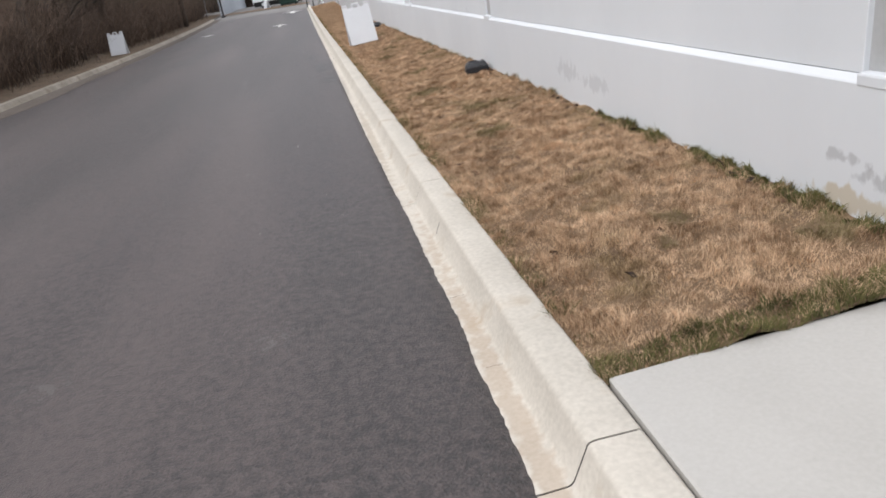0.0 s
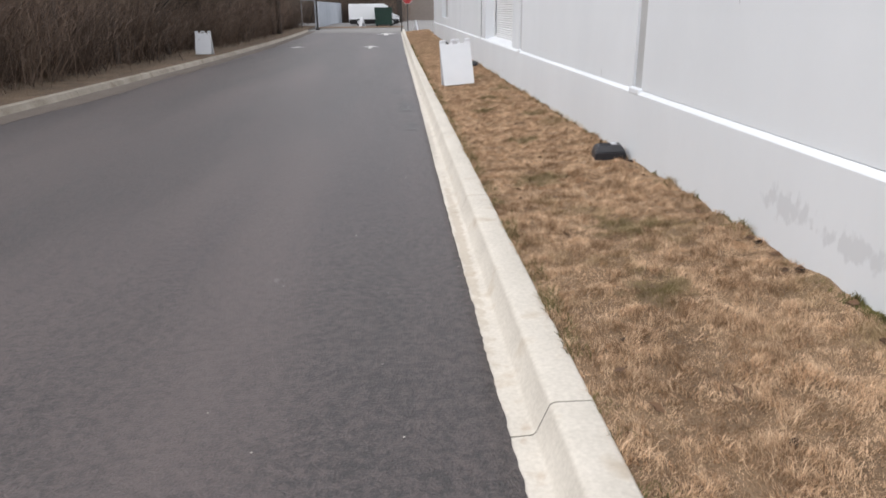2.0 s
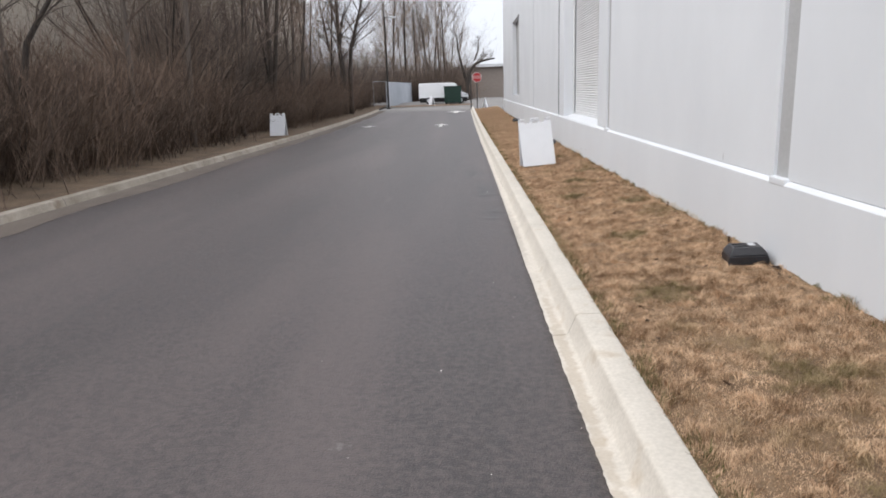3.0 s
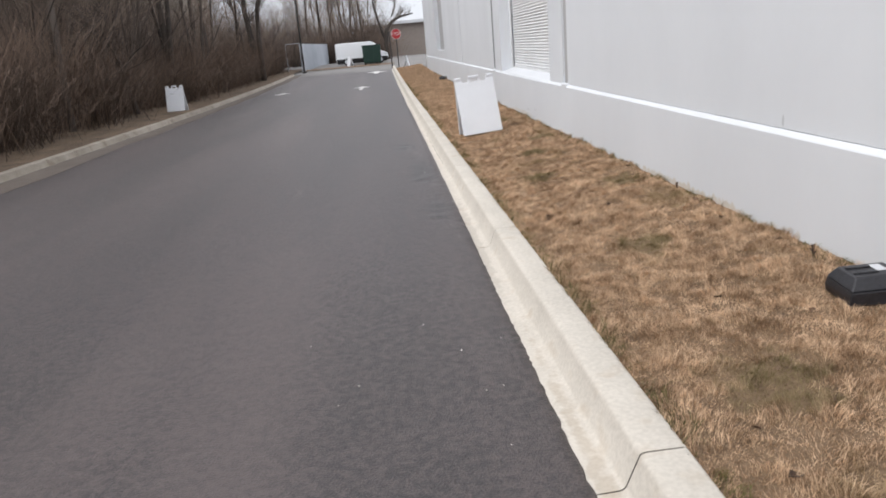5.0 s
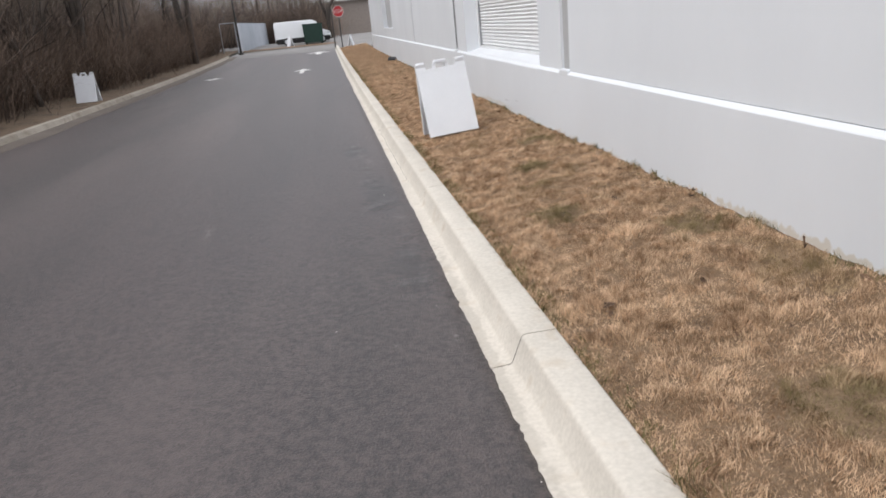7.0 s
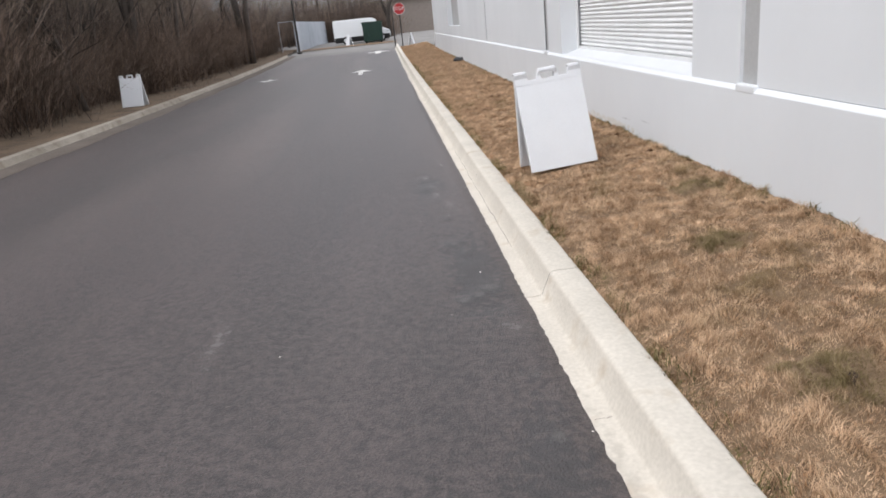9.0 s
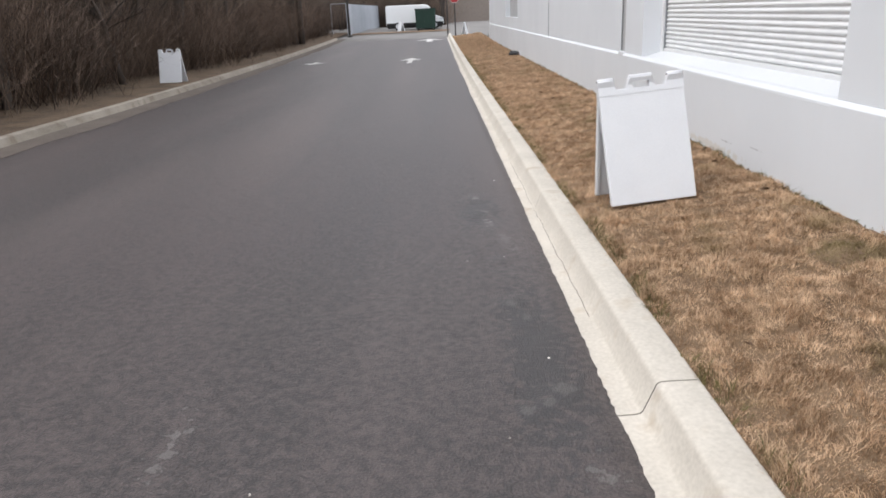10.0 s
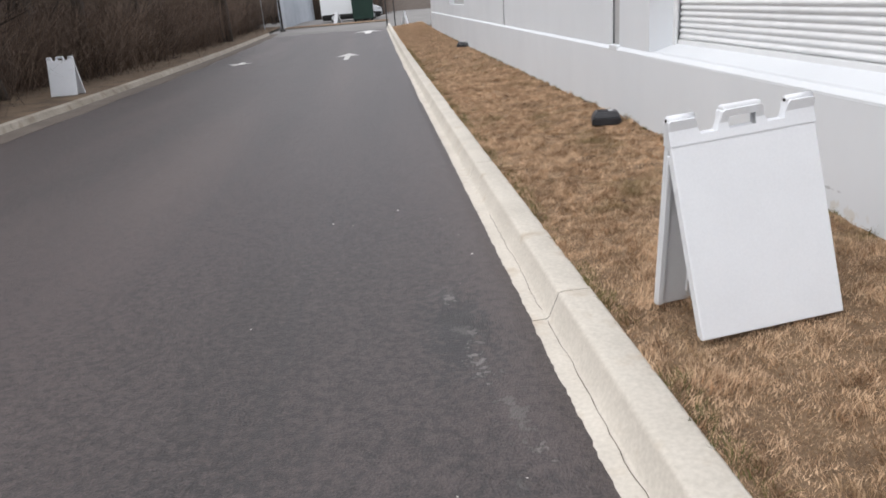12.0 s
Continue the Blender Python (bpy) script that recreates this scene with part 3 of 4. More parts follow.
# ---- road marks ----
def arrow_mark(m, label):
    pts = [(-0.09, -1.2), (0.09, -1.2), (0.09, 0.1), (0.42, 0.1), (0.0, 1.2), (-0.42, 0.1), (-0.09, 0.1)]
    a = part("road_arrow", prism(pts, 0.003, "z"), MARK)
    a.matrix_world = m
    return tagged(a, label, "road marking", "arrows painted on the drive", "structure")


arrow_mark(pose(-1.64, 40.8, rise(40.8) + 0.02, 0.45) @ Matrix.Diagonal((1, 1.25, 1, 1)), "white arrow painted on the asphalt")
arrow_mark(pose(-5.6, 41.8, rise(41.8) + 0.02, 0.45, 0, 180), "worn white arrow painted on the asphalt")
arrow_mark(pose(-1.15, 58.6, rise(58.6) + 0.025, 0.9) @ Matrix.Diagonal((2.0, 1.5, 1, 1)), "long white marking painted before the cross drive")


# ---- stop sign ----
def stop_sign(m):
    s = thing("stop_sign", m, "red octagonal stop sign on a dark post", "stop sign")
    post = bmesh.new()
    tube(post, [(0, 0.03, 0), (0, 0.03, 3.0)], [0.04, 0.04], 8)
    part("post", post, STEEL, s)
    ring = [(0.41 * math.cos(math.pi / 8 + k * math.pi / 4), 0.41 * math.sin(math.pi / 8 + k * math.pi / 4)) for k in range(8)]
    edge = part("rim", prism(ring, 0.004), MARK, s, "white rim")
    edge.location = (0, -0.012, 2.6)
    face = part("plate", prism([(a * 0.93, b * 0.93) for a, b in ring], 0.004), RED, s)
    face.location = (0, -0.017, 2.6)
    txt = bpy.data.curves.new("word", "FONT")
    txt.body, txt.size, txt.align_x, txt.align_y, txt.extrude = "STOP", 0.30, "CENTER", "CENTER", 0.002
    ob = new("word", txt)
    me = bpy.data.meshes.new_from_object(ob)
    bpy.data.objects.remove(ob)
    me.materials.clear()
    me.materials.append(MARK)
    word = again("word", me, s, "white capital letters", pose(0, -0.022, 2.6, 90))
    return s


stop_sign(pose(0.56, 61.3, rise(61.3) + 0.0))


post = thing("marker_post", pose(0.07, 64.0, rise(64)), "plain dark steel post near the stop sign", "post")
post_bm = bmesh.new()
tube(post_bm, [(0, 0, 0), (0, 0, 2.85), (0, 0, 2.9)], [0.045, 0.045, 0.02], 8)
part("shaft", post_bm, STEEL, post)


# ---- lamp post ----
def lamp_post(m):
    s = thing("street_lamp", m, "tall slim dark lamp post with a flat head", "street lamp")
    pole = bmesh.new()
    tube(pole, [(0, 0, 0.1), (0, 0, 8.25)], [0.085, 0.06], 10)
    part("pole", pole, STEEL, s)
    base = bmesh.new()
    tube(base, [(0, 0, 0), (0, 0, 0.12), (0, 0, 0.18)], [0.2, 0.2, 0.12], 12)
    part("base", base, STEEL, s)
    part("arm", boxes((0, -0.03, 8.12, 0.5, 0.03, 8.19)), STEEL, s)
    part("head", boxes((0.35, -0.16, 8.13, 1.0, 0.16, 8.23), bevel=0.02), LABEL, s, "pale flat lamp head")
    return s


lamp_post(pose(-7.6, 69.5, rise(69.5)))


# ---- fence, skip and van in the far yard ----
fence = thing("sheet_fence", pose(0, 0, 0), "tall grey corrugated sheet fence along the far yard", "fence")
FA, FB = Vector((-8.05, 72.5, rise(72.5))), Vector((-7.4, 95.0, rise(85) - 0.15))
n_sheets = 10
for i in range(n_sheets):
    a, b = FA.lerp(FB, i / n_sheets), FA.lerp(FB, (i + 1) / n_sheets)
    d = b - a
    w = d.length - 0.03
    pts = []
    k = 16
    for j in range(k + 1):
        pts.append((0.03 * (1 if j % 4 in (1, 2) else 0), w * j / k))
    outline = pts + [(x + 0.006, y) for x, y in pts[::-1]]
    sh = part("sheet", prism(outline, 2.5, "z"), FENCE, fence)
    sh.matrix_local = Matrix.Translation(a) @ Euler((0, 0, math.atan2(-d.x, d.y))).to_matrix().to_4x4()
for i in range(n_sheets + 1):
    a = FA.lerp(FB, i / n_sheets)
    post = bmesh.new()
    tube(post, [(a.x - 0.06, a.y, a.z), (a.x - 0.06, a.y, a.z + 2.6)], [0.04, 0.04], 8)
    part("post", post, STEEL, fence)
gate = thing("wire_gate", pose(0, 0, 0), "grey tube gate frame with wire at the fence end", "gate")
for p, q in (((-9.35, 72.4, 0.5), (-9.35, 72.4, 3.1)), ((-8.1, 72.4, 0.5), (-8.1, 72.4, 3.1)), ((-9.35, 72.4, 3.08), (-8.1, 72.4, 3.08))):
    g = bmesh.new()
    tube(g, [p, q], [0.027, 0.027], 8)
    part("tube", g, FENCE, gate)


def skip(m):
    s = thing("skip_container", m, "dark green steel waste container with ribbed sides", "dumpster")
    part("body", prism([(-0.85, 0.15), (0.85, 0.15), (0.9, 1.75), (-0.9, 1.75)], 1.7, bevel=0.02), GREEN, s)
    part("top_rail", boxes((-0.93, -0.05, 1.72, 0.93, 0.05, 1.82)), GREEN, s)
    for i in range(6):
        x = -0.75 + 0.3 * i
        part("rib", boxes((x - 0.04, -0.06, 0.2, x + 0.04, -0.002, 1.7)), GREEN, s)
    for x in (-0.7, 0.7):
        part("skid", boxes((x - 0.08, 0.1, 0, x + 0.08, 1.6, 0.15)), STEEL, s)
    return s


skip(pose(-1.75, 76.8, rise(76.8)))


def wheel(name, parent, x, y):
    t = bmesh.new()
    tube(t, [(x, y - 0.12, 0.34), (x, y - 0.1, 0.34), (x, y + 0.1, 0.34), (x, y + 0.12, 0.34)], [0.29, 0.34, 0.34, 0.29], 20)
    w = part(name, t, RUBBER, parent)
    r = bmesh.new()
    tube(r, [(x, y - 0.127, 0.34), (x, y - 0.12, 0.34)], [0.2, 0.2], 16)
    part("rim", r, LABEL, w)


def van(m):
    s = thing("delivery_van", m, "white high-roofed delivery van parked in the yard", "van")
    side = [(-2.8, 0.4), (-2.8, 2.0), (-2.7, 2.15), (0.8, 2.15), (1.15, 2.0), (1.75, 1.2), (2.3, 1.0), (2.45, 0.8), (2.45, 0.4)]
    part("body", prism(side, 1.95, bevel=0.05), VAN, s)
    part("side_window", prism([(0.75, 1.2), (0.75, 1.75), (1.15, 1.75), (1.6, 1.2)], 0.01), GLASS, s).location = (0, -0.006, 0)
    part("windscreen", boxes((1.2, 0.15, 1.35, 1.62, 1.8, 1.7)), GLASS, s).location = (0.02, 0, 0)
    part("lower_trim", boxes((-2.75, -0.012, 0.4, 2.4, 0.0, 0.62)), RUBBER, s)
    part("underbody", boxes((-2.7, 0.1, 0.16, 2.3, 1.85, 0.4)), RUBBER, s, "dark underbody")
    part("headlight", boxes((2.1, -0.01, 0.8, 2.42, 0.02, 0.95)), LABEL, s)
    for x in (-1.75, 1.65):
        for y in (0.1, 1.85):
            wheel("wheel", s, x, y)
    return s


van(pose(-2.6, 79.0, rise(79), 0, 0, 0))


# ---- bare trees and undergrowth ----
def grow(rng, p, way, length, radius, level, out, bend=0.25):
    """Adds a limb and its branches to out as (points, radii, level)."""
    n = 4 if level < 2 else 3
    pts, rad = [p], [radius]
    for i in range(n):
        way = (way + Vector((rng.gauss(0, 1), rng.gauss(0, 1), rng.gauss(0.15, 0.7))) * bend * (0.09 if level == 0 else 0.5)).normalized()
        p = p + way * (length / n)
        pts.append(p)
        rad.append(radius * (1 - 0.72 * (i + 1) / n))
    out.append((pts, rad, level))
    if level >= 4 or radius < 0.004:
        return
    for _ in range((11, 6, 4, 3)[level]):
        u = rng.uniform(0.3 if level == 0 else 0.15, 1.0)
        i = min(int(u * n), n - 1)
        at = pts[i].lerp(pts[i + 1], u * n - i)
        side = Vector((rng.gauss(0, 1), rng.gauss(0, 1), 0)).normalized()
        nw = (way * 0.8 + side * rng.uniform(0.35, 0.9) + Vector((0, 0, 0.35))).normalized()
        grow(rng, at, nw, length * rng.uniform(0.25 if level == 0 else 0.38, 0.5 if level == 0 else 0.6), max(rad[i] * rng.uniform(0.32, 0.5), 0.004), level + 1, out, bend * 1.25)


def limb_mesh(name, limbs, material):
    """Tapered tubes along limbs of (points, radii, level) as one mesh."""
    pts, faces = [], []
    for ps, rs, lv in limbs:
        sides = (8, 5, 4, 3, 3)[lv]
        base = len(pts)
        for i, (p, r) in enumerate(zip(ps, rs)):
            way = (ps[min(i + 1, len(ps) - 1)] - ps[max(i - 1, 0)]).normalized()
            q = way.to_track_quat("Z", "Y").to_matrix()
            pts += [tuple(p + q @ Vector((r * math.cos(2 * math.pi * k / sides), r * math.sin(2 * math.pi * k / sides), 0))) for k in range(sides)]
        for i in range(len(ps) - 1):
            a, b = base + i * sides, base + (i + 1) * sides
            faces += [(a + k, a + (k + 1) % sides, b + (k + 1) % sides, b + k) for k in range(sides)]
    me = bpy.data.meshes.new(name)
    me.from_pydata(pts, [], faces)
    me.materials.append(material)
    me.polygons.foreach_set("use_smooth", [True] * len(faces))
    return me


def tree_meshes(seed, height, girth):
    """One straight bole with a fine crown: the meshes of trunk and crown."""
    rng = random.Random(seed)
    limbs = []
    grow(rng, Vector((0, 0, -0.15)), Vector((rng.uniform(-0.08, 0.08), rng.uniform(-0.08, 0.08), 1)).normalized(), height, girth, 0, limbs)
    return [limb_mesh("trunk", [b for b in limbs if b[2] < 1], BARK), limb_mesh("crown", [b for b in limbs if b[2] >= 1], TWIG)]


def thicket_meshes(seed, stems, height, girth, spread):
    """Several thin leaning stems from one root, twiggy from low down: the meshes of stems and twigs."""
    rng = random.Random(seed)
    limbs = []
    for k in range(stems):
        a = 2 * math.pi * (k + rng.random()) / stems
        out = Vector((math.cos(a), math.sin(a), 0))
        way = (out * spread * rng.uniform(0.3, 1.0) + Vector((0, 0, 1))).normalized()
        grow(rng, out * 0.12 - Vector((0, 0, 0.1)), way, height * rng.uniform(0.7, 1.0), girth * rng.uniform(0.6, 1.0), 1, limbs, 0.3)
        # a second whorl of side limbs keeps the lower half filled
        for _ in range(4):
            side = Vector((rng.gauss(0, 1), rng.gauss(0, 1), rng.uniform(0.3, 1.2))).normalized()
            grow(rng, out * 0.12 + way * height * rng.uniform(0.12, 0.5), side, height * rng.uniform(0.18, 0.32), girth * 0.35, 2, limbs, 0.4)
    return [limb_mesh("stem", [b for b in limbs if b[2] < 2], BARK), limb_mesh("crown", [b for b in limbs if b[2] >= 2], TWIG)]


def planted(kinds, spots, rng, name, label, category, group, low=0.75, high=1.15, lean=3.0):
    """Sets copies of the kinds (each a list of meshes) at spots of (x, y)."""
    for i, (x, y) in enumerate(spots):
        z = left_ground(x, y) if y < 75 else rise(y) - 0.05
        k = rng.uniform(low, high)
        t = thing(name, pose(x, y, z, rng.uniform(-lean, lean), rng.uniform(-lean, lean), rng.uniform(0, 360)), label, category, group)
        t.scale = (k, k, k * rng.uniform(0.9, 1.1))
        for me in kinds[i % len(kinds)]:
            again(me.name.split(".")[0], me, t)


rng = random.Random(11)
TREES = [tree_meshes(100 + i, rng.uniform(11, 16), rng.uniform(0.07, 0.15)) for i in range(6)]
THICKETS = [thicket_meshes(300 + i, 4, rng.uniform(5.5, 7.5), rng.uniform(0.035, 0.055), 0.5) for i in range(6)]
# boles in the wood beside the drive
spots = [(left_x(y) - 0.33 - 2.4 - 0.22 * (y - 20) * rng.random() ** 1.2, y) for y in [rng.uniform(32, 58) for i in range(20)]]
spots += [(-9.45, 22.8), (-9.7, 27.5), (-10.4, 40.5), (-10.6, 41.5), (-10.9, 47), (-10.7, 49.5), (-11.2, 52)]
planted(TREES, spots, rng, "bare_tree", "leafless winter tree with a slim grey-brown trunk", "tree", "bare trees along the drive")
# the wood beyond the yard
spots = [(-13.0 + 11.0 * (i + rng.random()) / 24, rng.uniform(100, 128)) for i in range(24)] + [(rng.uniform(-36, -18), rng.uniform(112, 130)) for i in range(6)]
planted(TREES, spots, rng, "bare_tree", "tall leafless tree with a fine twiggy crown beyond the yard", "tree", "bare trees beyond the yard", 0.95, 1.3)
# twiggy understory
spots = [(left_x(y) - 0.33 - 3.2 - max(0.8, 0.42 * (y - 3) - 10.4) * rng.random(), y) for y in [28 + 32 * (i + rng.random()) / 70 for i in range(70)]]
planted(THICKETS, spots, rng, "understory_tree", "many-stemmed leafless young tree with fine brown twigs", "tree", "young trees in the wood", 0.8, 1.25)
spots = [(-10 - 12 * rng.random(), rng.uniform(60, 98)) for i in range(88)]
planted(THICKETS, spots, rng, "understory_tree", "low many-stemmed leafless young tree behind the fence", "tree", "young trees behind the fence", 0.75, 1.1)
spots = [(-13.5 + 12.5 * (i + rng.random()) / 64, rng.uniform(97, 120)) for i in range(64)] + [(rng.uniform(-36, -13), rng.uniform(98, 125)) for i in range(26)]
planted(THICKETS, spots, rng, "understory_tree", "twiggy leafless young tree beyond the yard", "tree", "young trees beyond the yard", 0.75, 1.35)


def shaped_tree(m, boles, label, seed, fine=1.0):
    """A tree with boles of its own shape: each a list of points and a girth; branches grow along them."""
    r = random.Random(seed)
    t = thing("bare_tree", m, label, "tree", "trees of their own shape")
    twigs = []
    for points, girth in boles:
        ps = [Vector(p) for p in points]
        b = bmesh.new()
        tube(b, ps, [girth * (1 - 0.75 * i / (len(ps) - 1)) for i in range(len(ps))], 9)
        smooth(part("trunk", b, BARK, t))
        for i in range(int(13 * fine)):
            u = r.uniform(0.35, 1.0) * (len(ps) - 1)
            k = min(int(u), len(ps) - 2)
            at = ps[k].lerp(ps[k + 1], u - k)
            way = ((ps[k + 1] - ps[k]).normalized() * 0.6 + Vector((r.gauss(0, 0.7), r.gauss(0, 0.7), r.uniform(0.1, 0.7)))).normalized()
            grow(r, at, way, r.uniform(1.2, 3.0) * fine, girth * r.uniform(0.16, 0.3), 1, twigs, 0.35)
    again("crown", limb_mesh("crown", twigs, BARK), t)
    return t


shaped_tree(pose(-9.75, 58, left_ground(-9.75, 58)), [([(0.1, 0, -0.2), (0.15, 0, 2.5), (-0.1, 0, 5), (-0.15, 0.2, 8), (-0.3, 0, 12)], 0.27), ([(0.5, 0.3, -0.2), (0.55, 0.3, 3), (0.75, 0.3, 5.0), (1.5, 0.4, 7.5), (2.2, 0.5, 10.5)], 0.21),
                                                  ([(-0.5, 0.8, -0.2), (-0.7, 0.8, 3), (-1.3, 0.9, 6.5), (-1.9, 1.0, 10)], 0.14)],
            "big dark leafless tree with several boles from one foot", 71, 1.7)
shaped_tree(pose(-0.2, 92, rise(92) - 0.05), [([(0, 0, -0.1), (0, 0, 2.0), (0.2, 0, 3.4), (0.9, 0, 4.3), (1.8, 0.2, 4.7), (3.4, 0.2, 5.0)], 0.32), ([(0, 0.1, 1.9), (-0.6, 0, 4.0), (-1.1, 0, 6.2), (-1.2, 0, 8)], 0.2), ([(0.9, 0, 4.8), (1.4, 0, 6.0), (1.5, 0, 7.0)], 0.1)],
            "crooked leafless tree with a limb bent low towards the yard", 72, 0.6)
shaped_tree(pose(-9.85, 33.3, left_ground(-9.85, 33.3)), [([(0.1, 0, -0.1), (0, 0, 0.5), (-0.15, 0, 1.1), (-0.12, 0, 1.6), (-0.35, 0, 2.3), (-0.9, 0, 3.0), (-1.4, 0, 4.1)], 0.11)],
            "small crooked leafless tree leaning over the bank", 73, 0.7)
shaped_tree(pose(-9.5, 17.8, left_ground(-9.5, 17.8)), [([(0, 0, -0.1), (0.1, 0.1, 1.5), (0.3, 0.3, 2.8), (0.9, 0.6, 3.9), (1.9, 1.2, 4.6)], 0.10), ([(0.05, 0, 1.4), (-0.3, 0.4, 3.2), (-0.5, 1.2, 5.2)], 0.08)],
            "small leafless tree with boughs reaching over the bank", 74, 0.9)


def brush_mesh(seed, stems, height, wide):
    """A tangle of thin bare stems with side twigs."""
    r = random.Random(seed)
    pts, faces = [], []

    def stem(ps, w):
        base = len(pts)
        for i, p in enumerate(ps):
            k = w * (1 - 0.75 * i / (len(ps) - 1))
            pts.extend([(p.x - k, p.y, p.z), (p.x + k * 0.5, p.y + k * 0.87, p.z), (p.x + k * 0.5, p.y - k * 0.87, p.z)])
        for i in range(len(ps) - 1):
            a, b = base + 3 * i, base + 3 * i + 3
            faces.extend([(a + k, a + (k + 1) % 3, b + (k + 1) % 3, b + k) for k in range(3)])

    for _ in range(stems):
        p = Vector((r.gauss(0, wide * 0.45), r.gauss(0, wide * 0.45), -0.05))
        way = Vector((r.gauss(0, 0.35), r.gauss(0, 0.35), 1)).normalized()
        h = height * r.uniform(0.5, 1.1)
        ps = [p]
        for i in range(4):
            way = (way + Vector((r.gauss(0, 0.25), r.gauss(0, 0.25), -0.05 * i))).normalized()
            ps.append(ps[-1] + way * h / 4)
        stem(ps, r.uniform(0.004, 0.011))
        for _ in range(8):
            i = r.randint(1, 3)
            q = ps[i].lerp(ps[i + 1], r.random())
            w = (way + Vector((r.gauss(0, 0.8), r.gauss(0, 0.8), r.gauss(0.1, 0.5)))).normalized()
            e = q + w * r.uniform(0.25, 0.7)
            stem([q, q.lerp(e, 0.5) + Vector((r.gauss(0, 0.04), r.gauss(0, 0.04), 0.03)), e], 0.005)
    me = bpy.data.meshes.new("bare_shrub")
    me.from_pydata(pts, [], faces)
    me.materials.append(SCRUB)
    return me


BRUSH = [brush_mesh(40 + i, 190, 3.0, 1.5) for i in range(6)]


def brush_at(i, x, y, z, sx, sz, group):
    ob = again("bare_shrub", BRUSH[i % 6])
    ob.matrix_world = pose(x, y, z, 0, 0, rng.uniform(0, 360)) @ Matrix.Diagonal((sx, sx, sz, 1))
    tagged(ob, "tangled leafless brown shrub at the wood's edge", "shrub", group)


for i in range(300):
    y = 6 + 70 * i / 300 + rng.uniform(-0.4, 0.4)
    front = 2.3 + 0.25 * noise.noise(Vector((y * 0.35, 2, 4))) + (0.6 if 31 < y < 37.5 else 0.0) + 0.25 * min(max((y - 25) / 10, 0), 1)
    x = left_x(y) - 0.33 - front - 4.0 * rng.random() ** 1.7
    k = rng.uniform(0.75, 1.1)
    brush_at(i, x, y, left_ground(x, y), k, k * (0.95 + 0.25 * max(0.0, 1 - max(y - 20, 0) / 14) + 0.16 * noise.noise(Vector((y * 0.5, 7, 1)))) * rng.uniform(0.85, 1.1), "undergrowth along the bank")
for i in range(60):
    x, y = -34 + 33.5 * i / 60 + rng.uniform(-0.5, 0.5), rng.uniform(96, 104)
    k = rng.uniform(1.0, 1.6)
    brush_at(i, x, y, rise(y) - 0.05, k * 1.3, k, "undergrowth beyond the yard")

# ---- far buildings ----
beige = thing("beige_hall", pose(0, 0, 0), "large beige metal-clad hall behind the trees", "building")
part("wall", boxes((-60, -30, -0.5, -20, 92, 12.6)), BEIGE, beige)
part("roof", prism([(-61, 12.5), (-40, 14.0), (-19.5, 12.5), (-19.5, 12.8), (-40, 14.4), (-61, 12.8)], 123), GREY, beige).location = (0, -30.5, 0)
far = thing("far_hall", pose(0, 0, 0), "low grey-brown hall far beyond the yard", "building")
part("wall", boxes((-3, 135, -0.5, 60, 165, 6.3)), FARWALL, far)
part("roof", boxes((-3.4, 134.4, 6.3, 60.6, 165.6, 6.8)), LABEL, far)


# ---- dry lawn blades ----
def lawn(name, count, x_of, y_range, z_of, height, seed, material, label, wide=1.0, patchy=None):
    """Blades strewn over a strip; patchy leaves gaps where a slow noise lies under it."""
    r = np.random.RandomState(seed)
    y = r.uniform(y_range[0], y_range[1], count)
    u = r.random_sample(count)
    if patchy is not None:
        grown = np.array([noise.noise(Vector((seed, q * 2.3, 4))) + 0.6 * noise.noise(Vector((seed, q * 9.0, 2))) for q in y])
        keep = grown + r.uniform(-0.12, 0.12, count) > patchy
        y, u = y[keep], u[keep]
        count = len(y)
    x = x_of(u, y, r)
    z = np.array([z_of(a, b) for a, b in zip(x, y)])
    a = r.uniform(0, 2 * np.pi, count)
    clump = np.array([noise.noise(Vector((p * 9.0, q * 9.0, 7))) + 0.7 * noise.noise(Vector((p * 3.5, q * 3.5, 3))) for p, q in zip(x, y)])
    h = height * r.uniform(0.5, 1.2, count) * np.clip(1 + 1.7 * clump, 0.65, 2.6)
    lean = r.uniform(0.2, 1.25, count) * h
    w = r.uniform(0.0012, 0.0028, count) * wide
    ca, sa = np.cos(a), np.sin(a)
    b = np.array([8.0 * noise.noise(Vector((p * 6.0, q * 6.0, 12))) for p, q in zip(x, y)]) + r.normal(0, 1.1, count)
    base = np.stack([x, y, z - 0.005], 1)
    side = np.stack([ca * w, sa * w, np.zeros(count)], 1)
    mid = base + np.stack([np.cos(b) * lean * 0.35, np.sin(b) * lean * 0.35, h * 0.6], 1)
    tip = base + np.stack([np.cos(b) * lean, np.sin(b) * lean, h], 1)
    v = np.stack([base - side, base + side, mid + side * 0.8, mid - side * 0.8, tip], 1).reshape(-1, 3)
    me = bpy.data.meshes.new(name)
    k = np.arange(count) * 5
    me.vertices.add(len(v))
    me.vertices.foreach_set("co", v.ravel())
    loops = np.stack([k, k + 1, k + 2, k + 3, k + 3, k + 2, k + 4], 1).ravel()
    me.loops.add(len(loops))
    me.loops.foreach_set("vertex_index", loops)
    me.polygons.add(count * 2)
    me.polygons.foreach_set("loop_start", np.stack([np.arange(count) * 7, np.arange(count) * 7 + 4], 1).ravel())
    me.materials.append(material)
    me.update()
    me.validate()
    return tagged(new(name, me), label, "grass", kind="stuff")


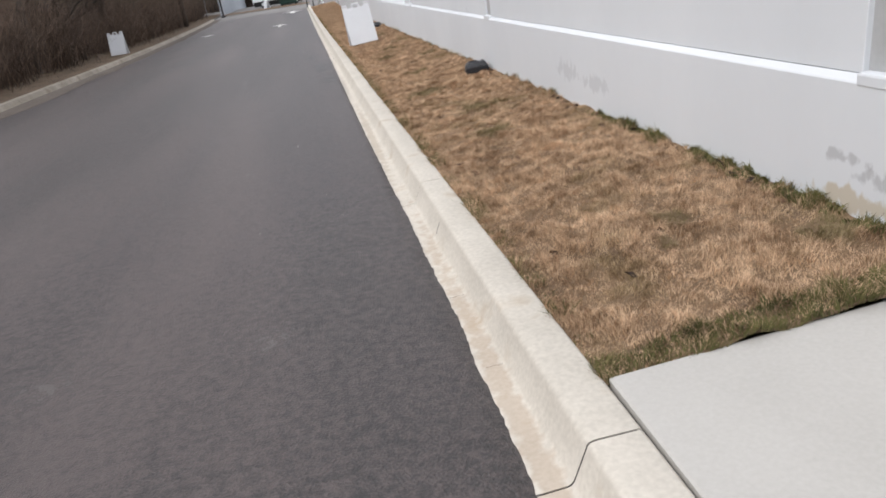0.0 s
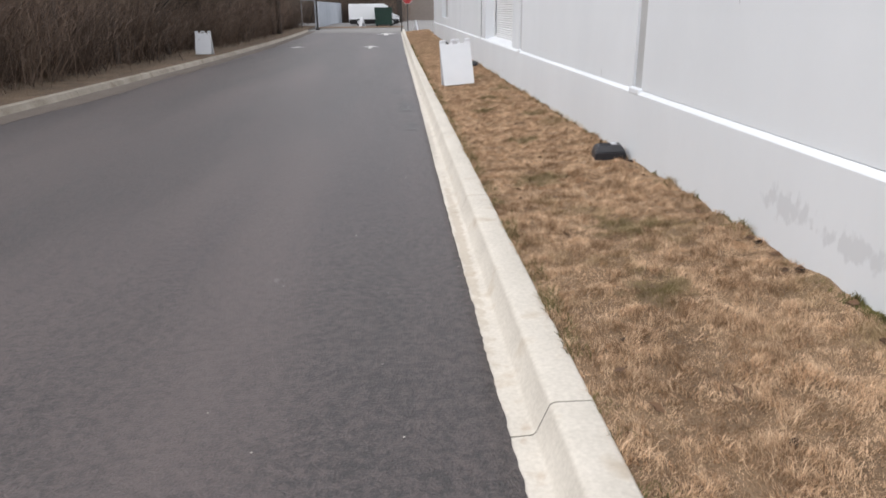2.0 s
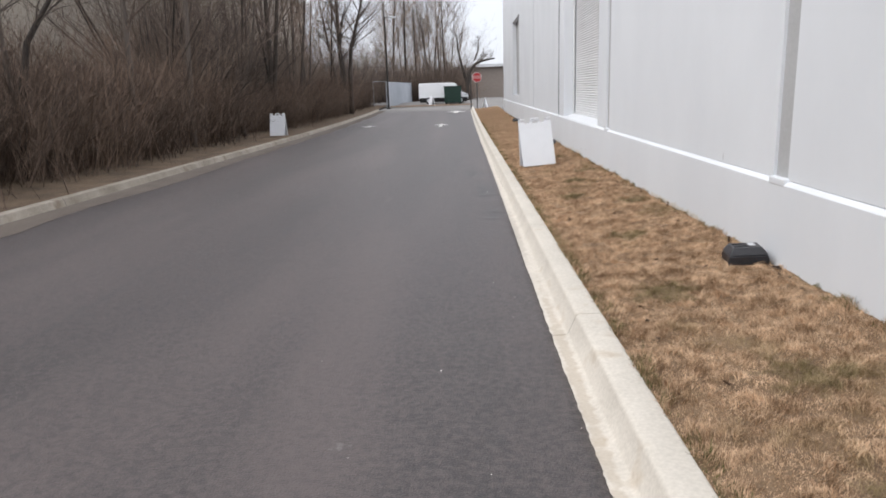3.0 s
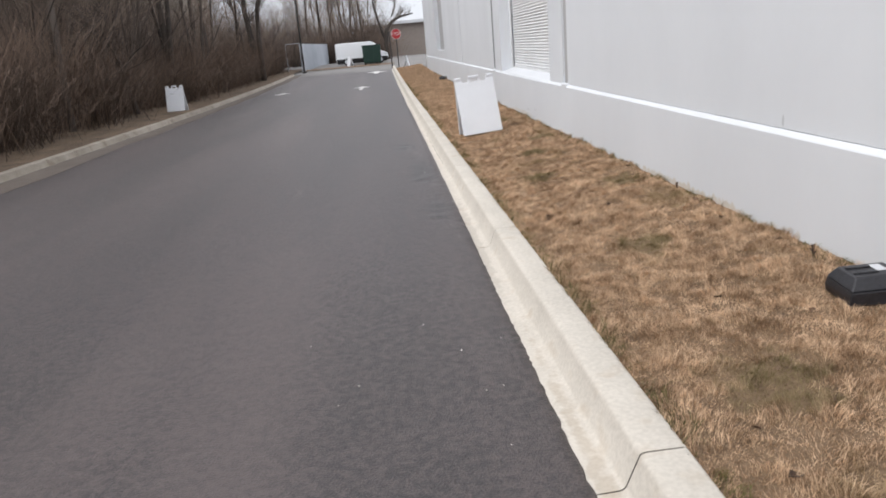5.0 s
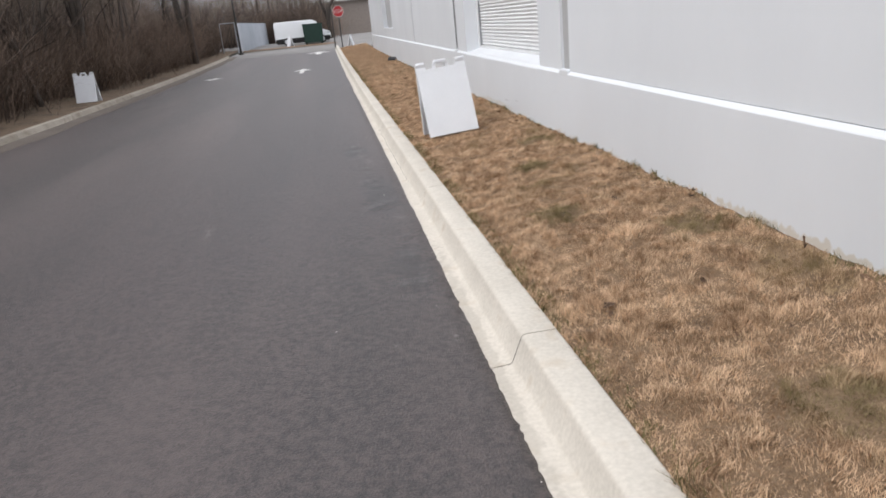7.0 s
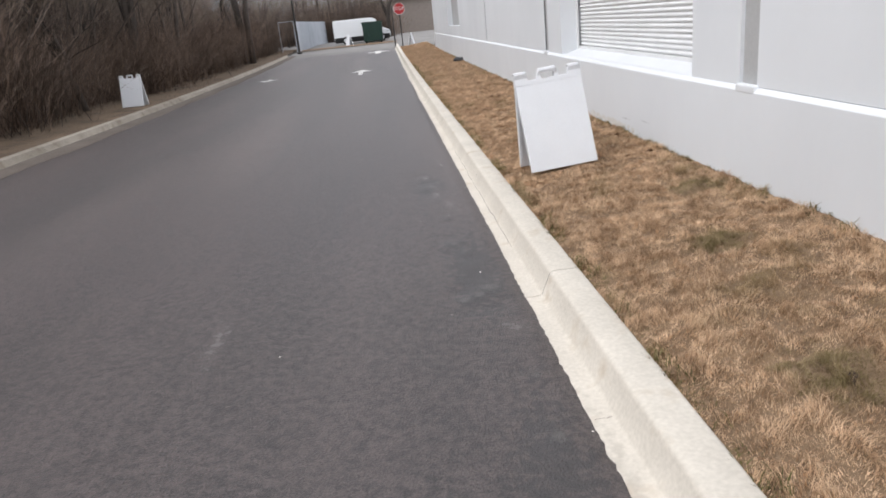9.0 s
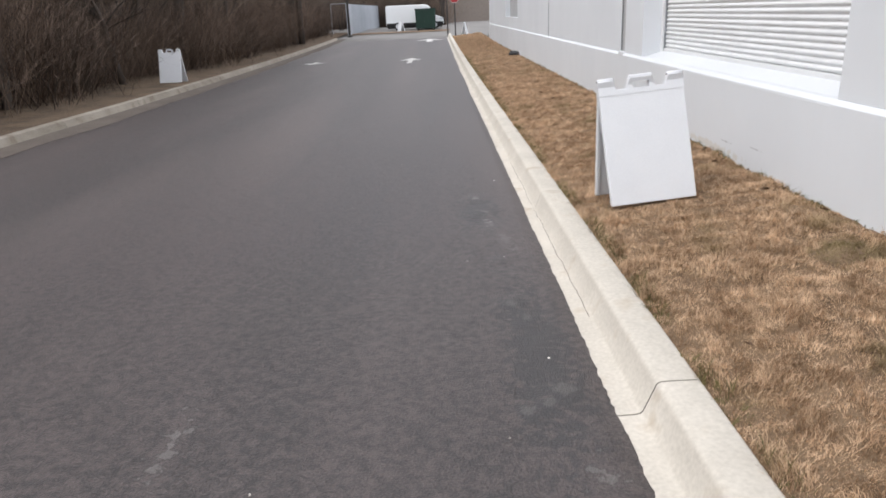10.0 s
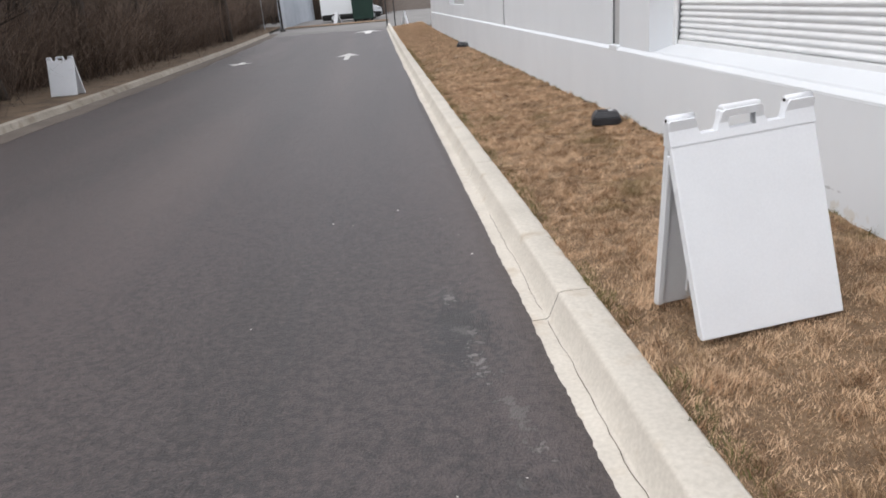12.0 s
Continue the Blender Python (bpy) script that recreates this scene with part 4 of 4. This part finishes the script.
def straw():
    green = (0.095, 0.092, 0.025)
    spots = [(1.6, 3.1, 0.16), (1.45, 2.85, 0.08), (2.05, 2.5, 0.2), (1.35, 5.9, 0.3), (1.5, 7.0, 0.3), (1.2, 8.6, 0.35), (1.4, 10.6, 0.3), (1.9, 12.6, 0.3), (1.25, 13.4, 0.3), (1.9, 16.2, 0.3), (1.5, 15.0, 0.25), (1.7, 19.0, 0.3)]
    m = mat("dry_grass", (0.235, 0.142, 0.078), (0.76, 0.54, 0.355), 15, 3.2, 0.9, 0.0, spread=0.42, sharp=0.15, island=0.3, mottle=(7, 0.4), stain=((0.15, 0.128, 0.045), 1.9, 0.55, 0.6), mark_scale=9, marks=[(green, (x, y, 0.22), (r, r * 1.2, 0.6), 0.65) for x, y, r in spots])
    return m


STRAW = straw()
GREENISH = mat("green_grass", (0.05, 0.058, 0.015), (0.19, 0.165, 0.06), 9, 3.0, 0.9, 0.0)


def across(u, y, r):
    k = 0.44 - 0.0075 * y + 0.325
    return k + (2.205 - k) * u


def near_wall(u, y, r):
    return 2.222 - 0.10 * u ** 2


def behind_kerb(u, y, r):
    return 0.44 - 0.0075 * y + 0.325 + 0.10 * u ** 1.5


lawn("dry_grass", 430000, across, (1.98, 16), verge_z, 0.030, 1, STRAW, "short dormant straw-coloured grass", 0.65)
lawn("dry_grass", 310000, across, (16, 30), verge_z, 0.031, 2, STRAW, "short dormant straw-coloured grass", 0.8)
lawn("dry_grass", 120000, across, (30, 60), verge_z, 0.034, 3, STRAW, "short dormant straw-coloured grass", 1.8)
lawn("edge_grass", 16000, near_wall, (1.98, 45), verge_z, 0.04, 4, GREENISH, "thin patchy green grass along the foot of the wall", 1.2, patchy=0.05)
lawn("edge_grass", 5000, near_wall, (1.98, 5.5), verge_z, 0.042, 8, GREENISH, "thicker green weeds at the foot of the wall", 1.5, patchy=-0.15)
lawn("edge_grass", 14000, behind_kerb, (1.98, 40), verge_z, 0.045, 5, GREENISH, "thin patchy green grass along the back of the kerb", 1.0, patchy=-0.1)
lawn("edge_grass", 5500, across, (1.96, 2.12), verge_z, 0.034, 6, GREENISH, "green grass along the slab's edge")

# ---- small litter on road and lawn ----
rng = random.Random(5)
pebble_me = []
for i in range(4):
    bm = bmesh.new()
    bmesh.ops.create_icosphere(bm, subdivisions=1, radius=1)
    for v in bm.verts:
        v.co *= rng.uniform(0.7, 1.2)
    me = bpy.data.meshes.new("pebble")
    bm.to_mesh(me)
    bm.free()
    me.materials.append(PEBBLE)
    pebble_me.append(me)
for i in range(46):
    y = rng.uniform(1.5, 24)
    x = kerb_x(y) - abs(rng.gauss(0, 0.9)) - 0.02
    s = rng.uniform(0.003, 0.008)
    ob = again("pebble", pebble_me[i % 4])
    ob.matrix_world = pose(x, y, road_z(x, y) + s * 0.4, 0, 0, rng.uniform(0, 360)) @ Matrix.Diagonal((s, s, s * 0.7, 1))
    tagged(ob, "small pale stone chip lying on the asphalt", "pebble", "stone chips on the drive")

# dead leaves caught along the foot of the wall and on the lawn
leaf_me = []
for i in range(3):
    pts = [(0, -0.5, 0), (0.3, -0.1, 0.12), (0.22, 0.3, 0.18), (0, 0.55, 0.05), (-0.24, 0.28, 0.2), (-0.3, -0.12, 0.1), (0, 0, 0)]
    pts = [(x * rng.uniform(0.8, 1.2), y * rng.uniform(0.8, 1.2), z * rng.uniform(0.3, 1.8)) for x, y, z in pts]
    faces = [(6, 0, 1), (6, 1, 2), (6, 2, 3), (6, 3, 4), (6, 4, 5), (6, 5, 0)]
    under = [(x, y, z - 0.03) for x, y, z in pts]
    me = bpy.data.meshes.new("dead_leaf")
    me.from_pydata(pts + under, [], faces + [(a + 7, c + 7, b + 7) for a, b, c in faces])
    me.materials.append(LEAF)
    leaf_me.append(me)
leaf_spots = [(0.90, 5.06), (1.0, 5.35), (0.95, 4.75), (1.35, 11.2)] + [(2.17 - abs(rng.gauss(0, 0.05)), rng.uniform(2.2, 30)) for i in range(60)]
leaf_spots += [(2.16 - abs(rng.gauss(0, 0.06)), rng.gauss(9.04, 0.07)) for i in range(22)] + [(rng.uniform(0.9, 2.1), rng.uniform(2.2, 26)) for i in range(40)]
for i, (x, y) in enumerate(leaf_spots):
    s = rng.uniform(0.03, 0.07)
    ob = again("dead_leaf", leaf_me[i % 3])
    ob.matrix_world = pose(x, y, verge_z(x, y) + 0.022, rng.uniform(-25, 25), rng.uniform(-25, 25), rng.uniform(0, 360)) @ Matrix.Diagonal((s, s, s, 1))
    tagged(ob, "curled brown dead leaf lying on the dry grass", "leaf", "dead leaves on the lawn")
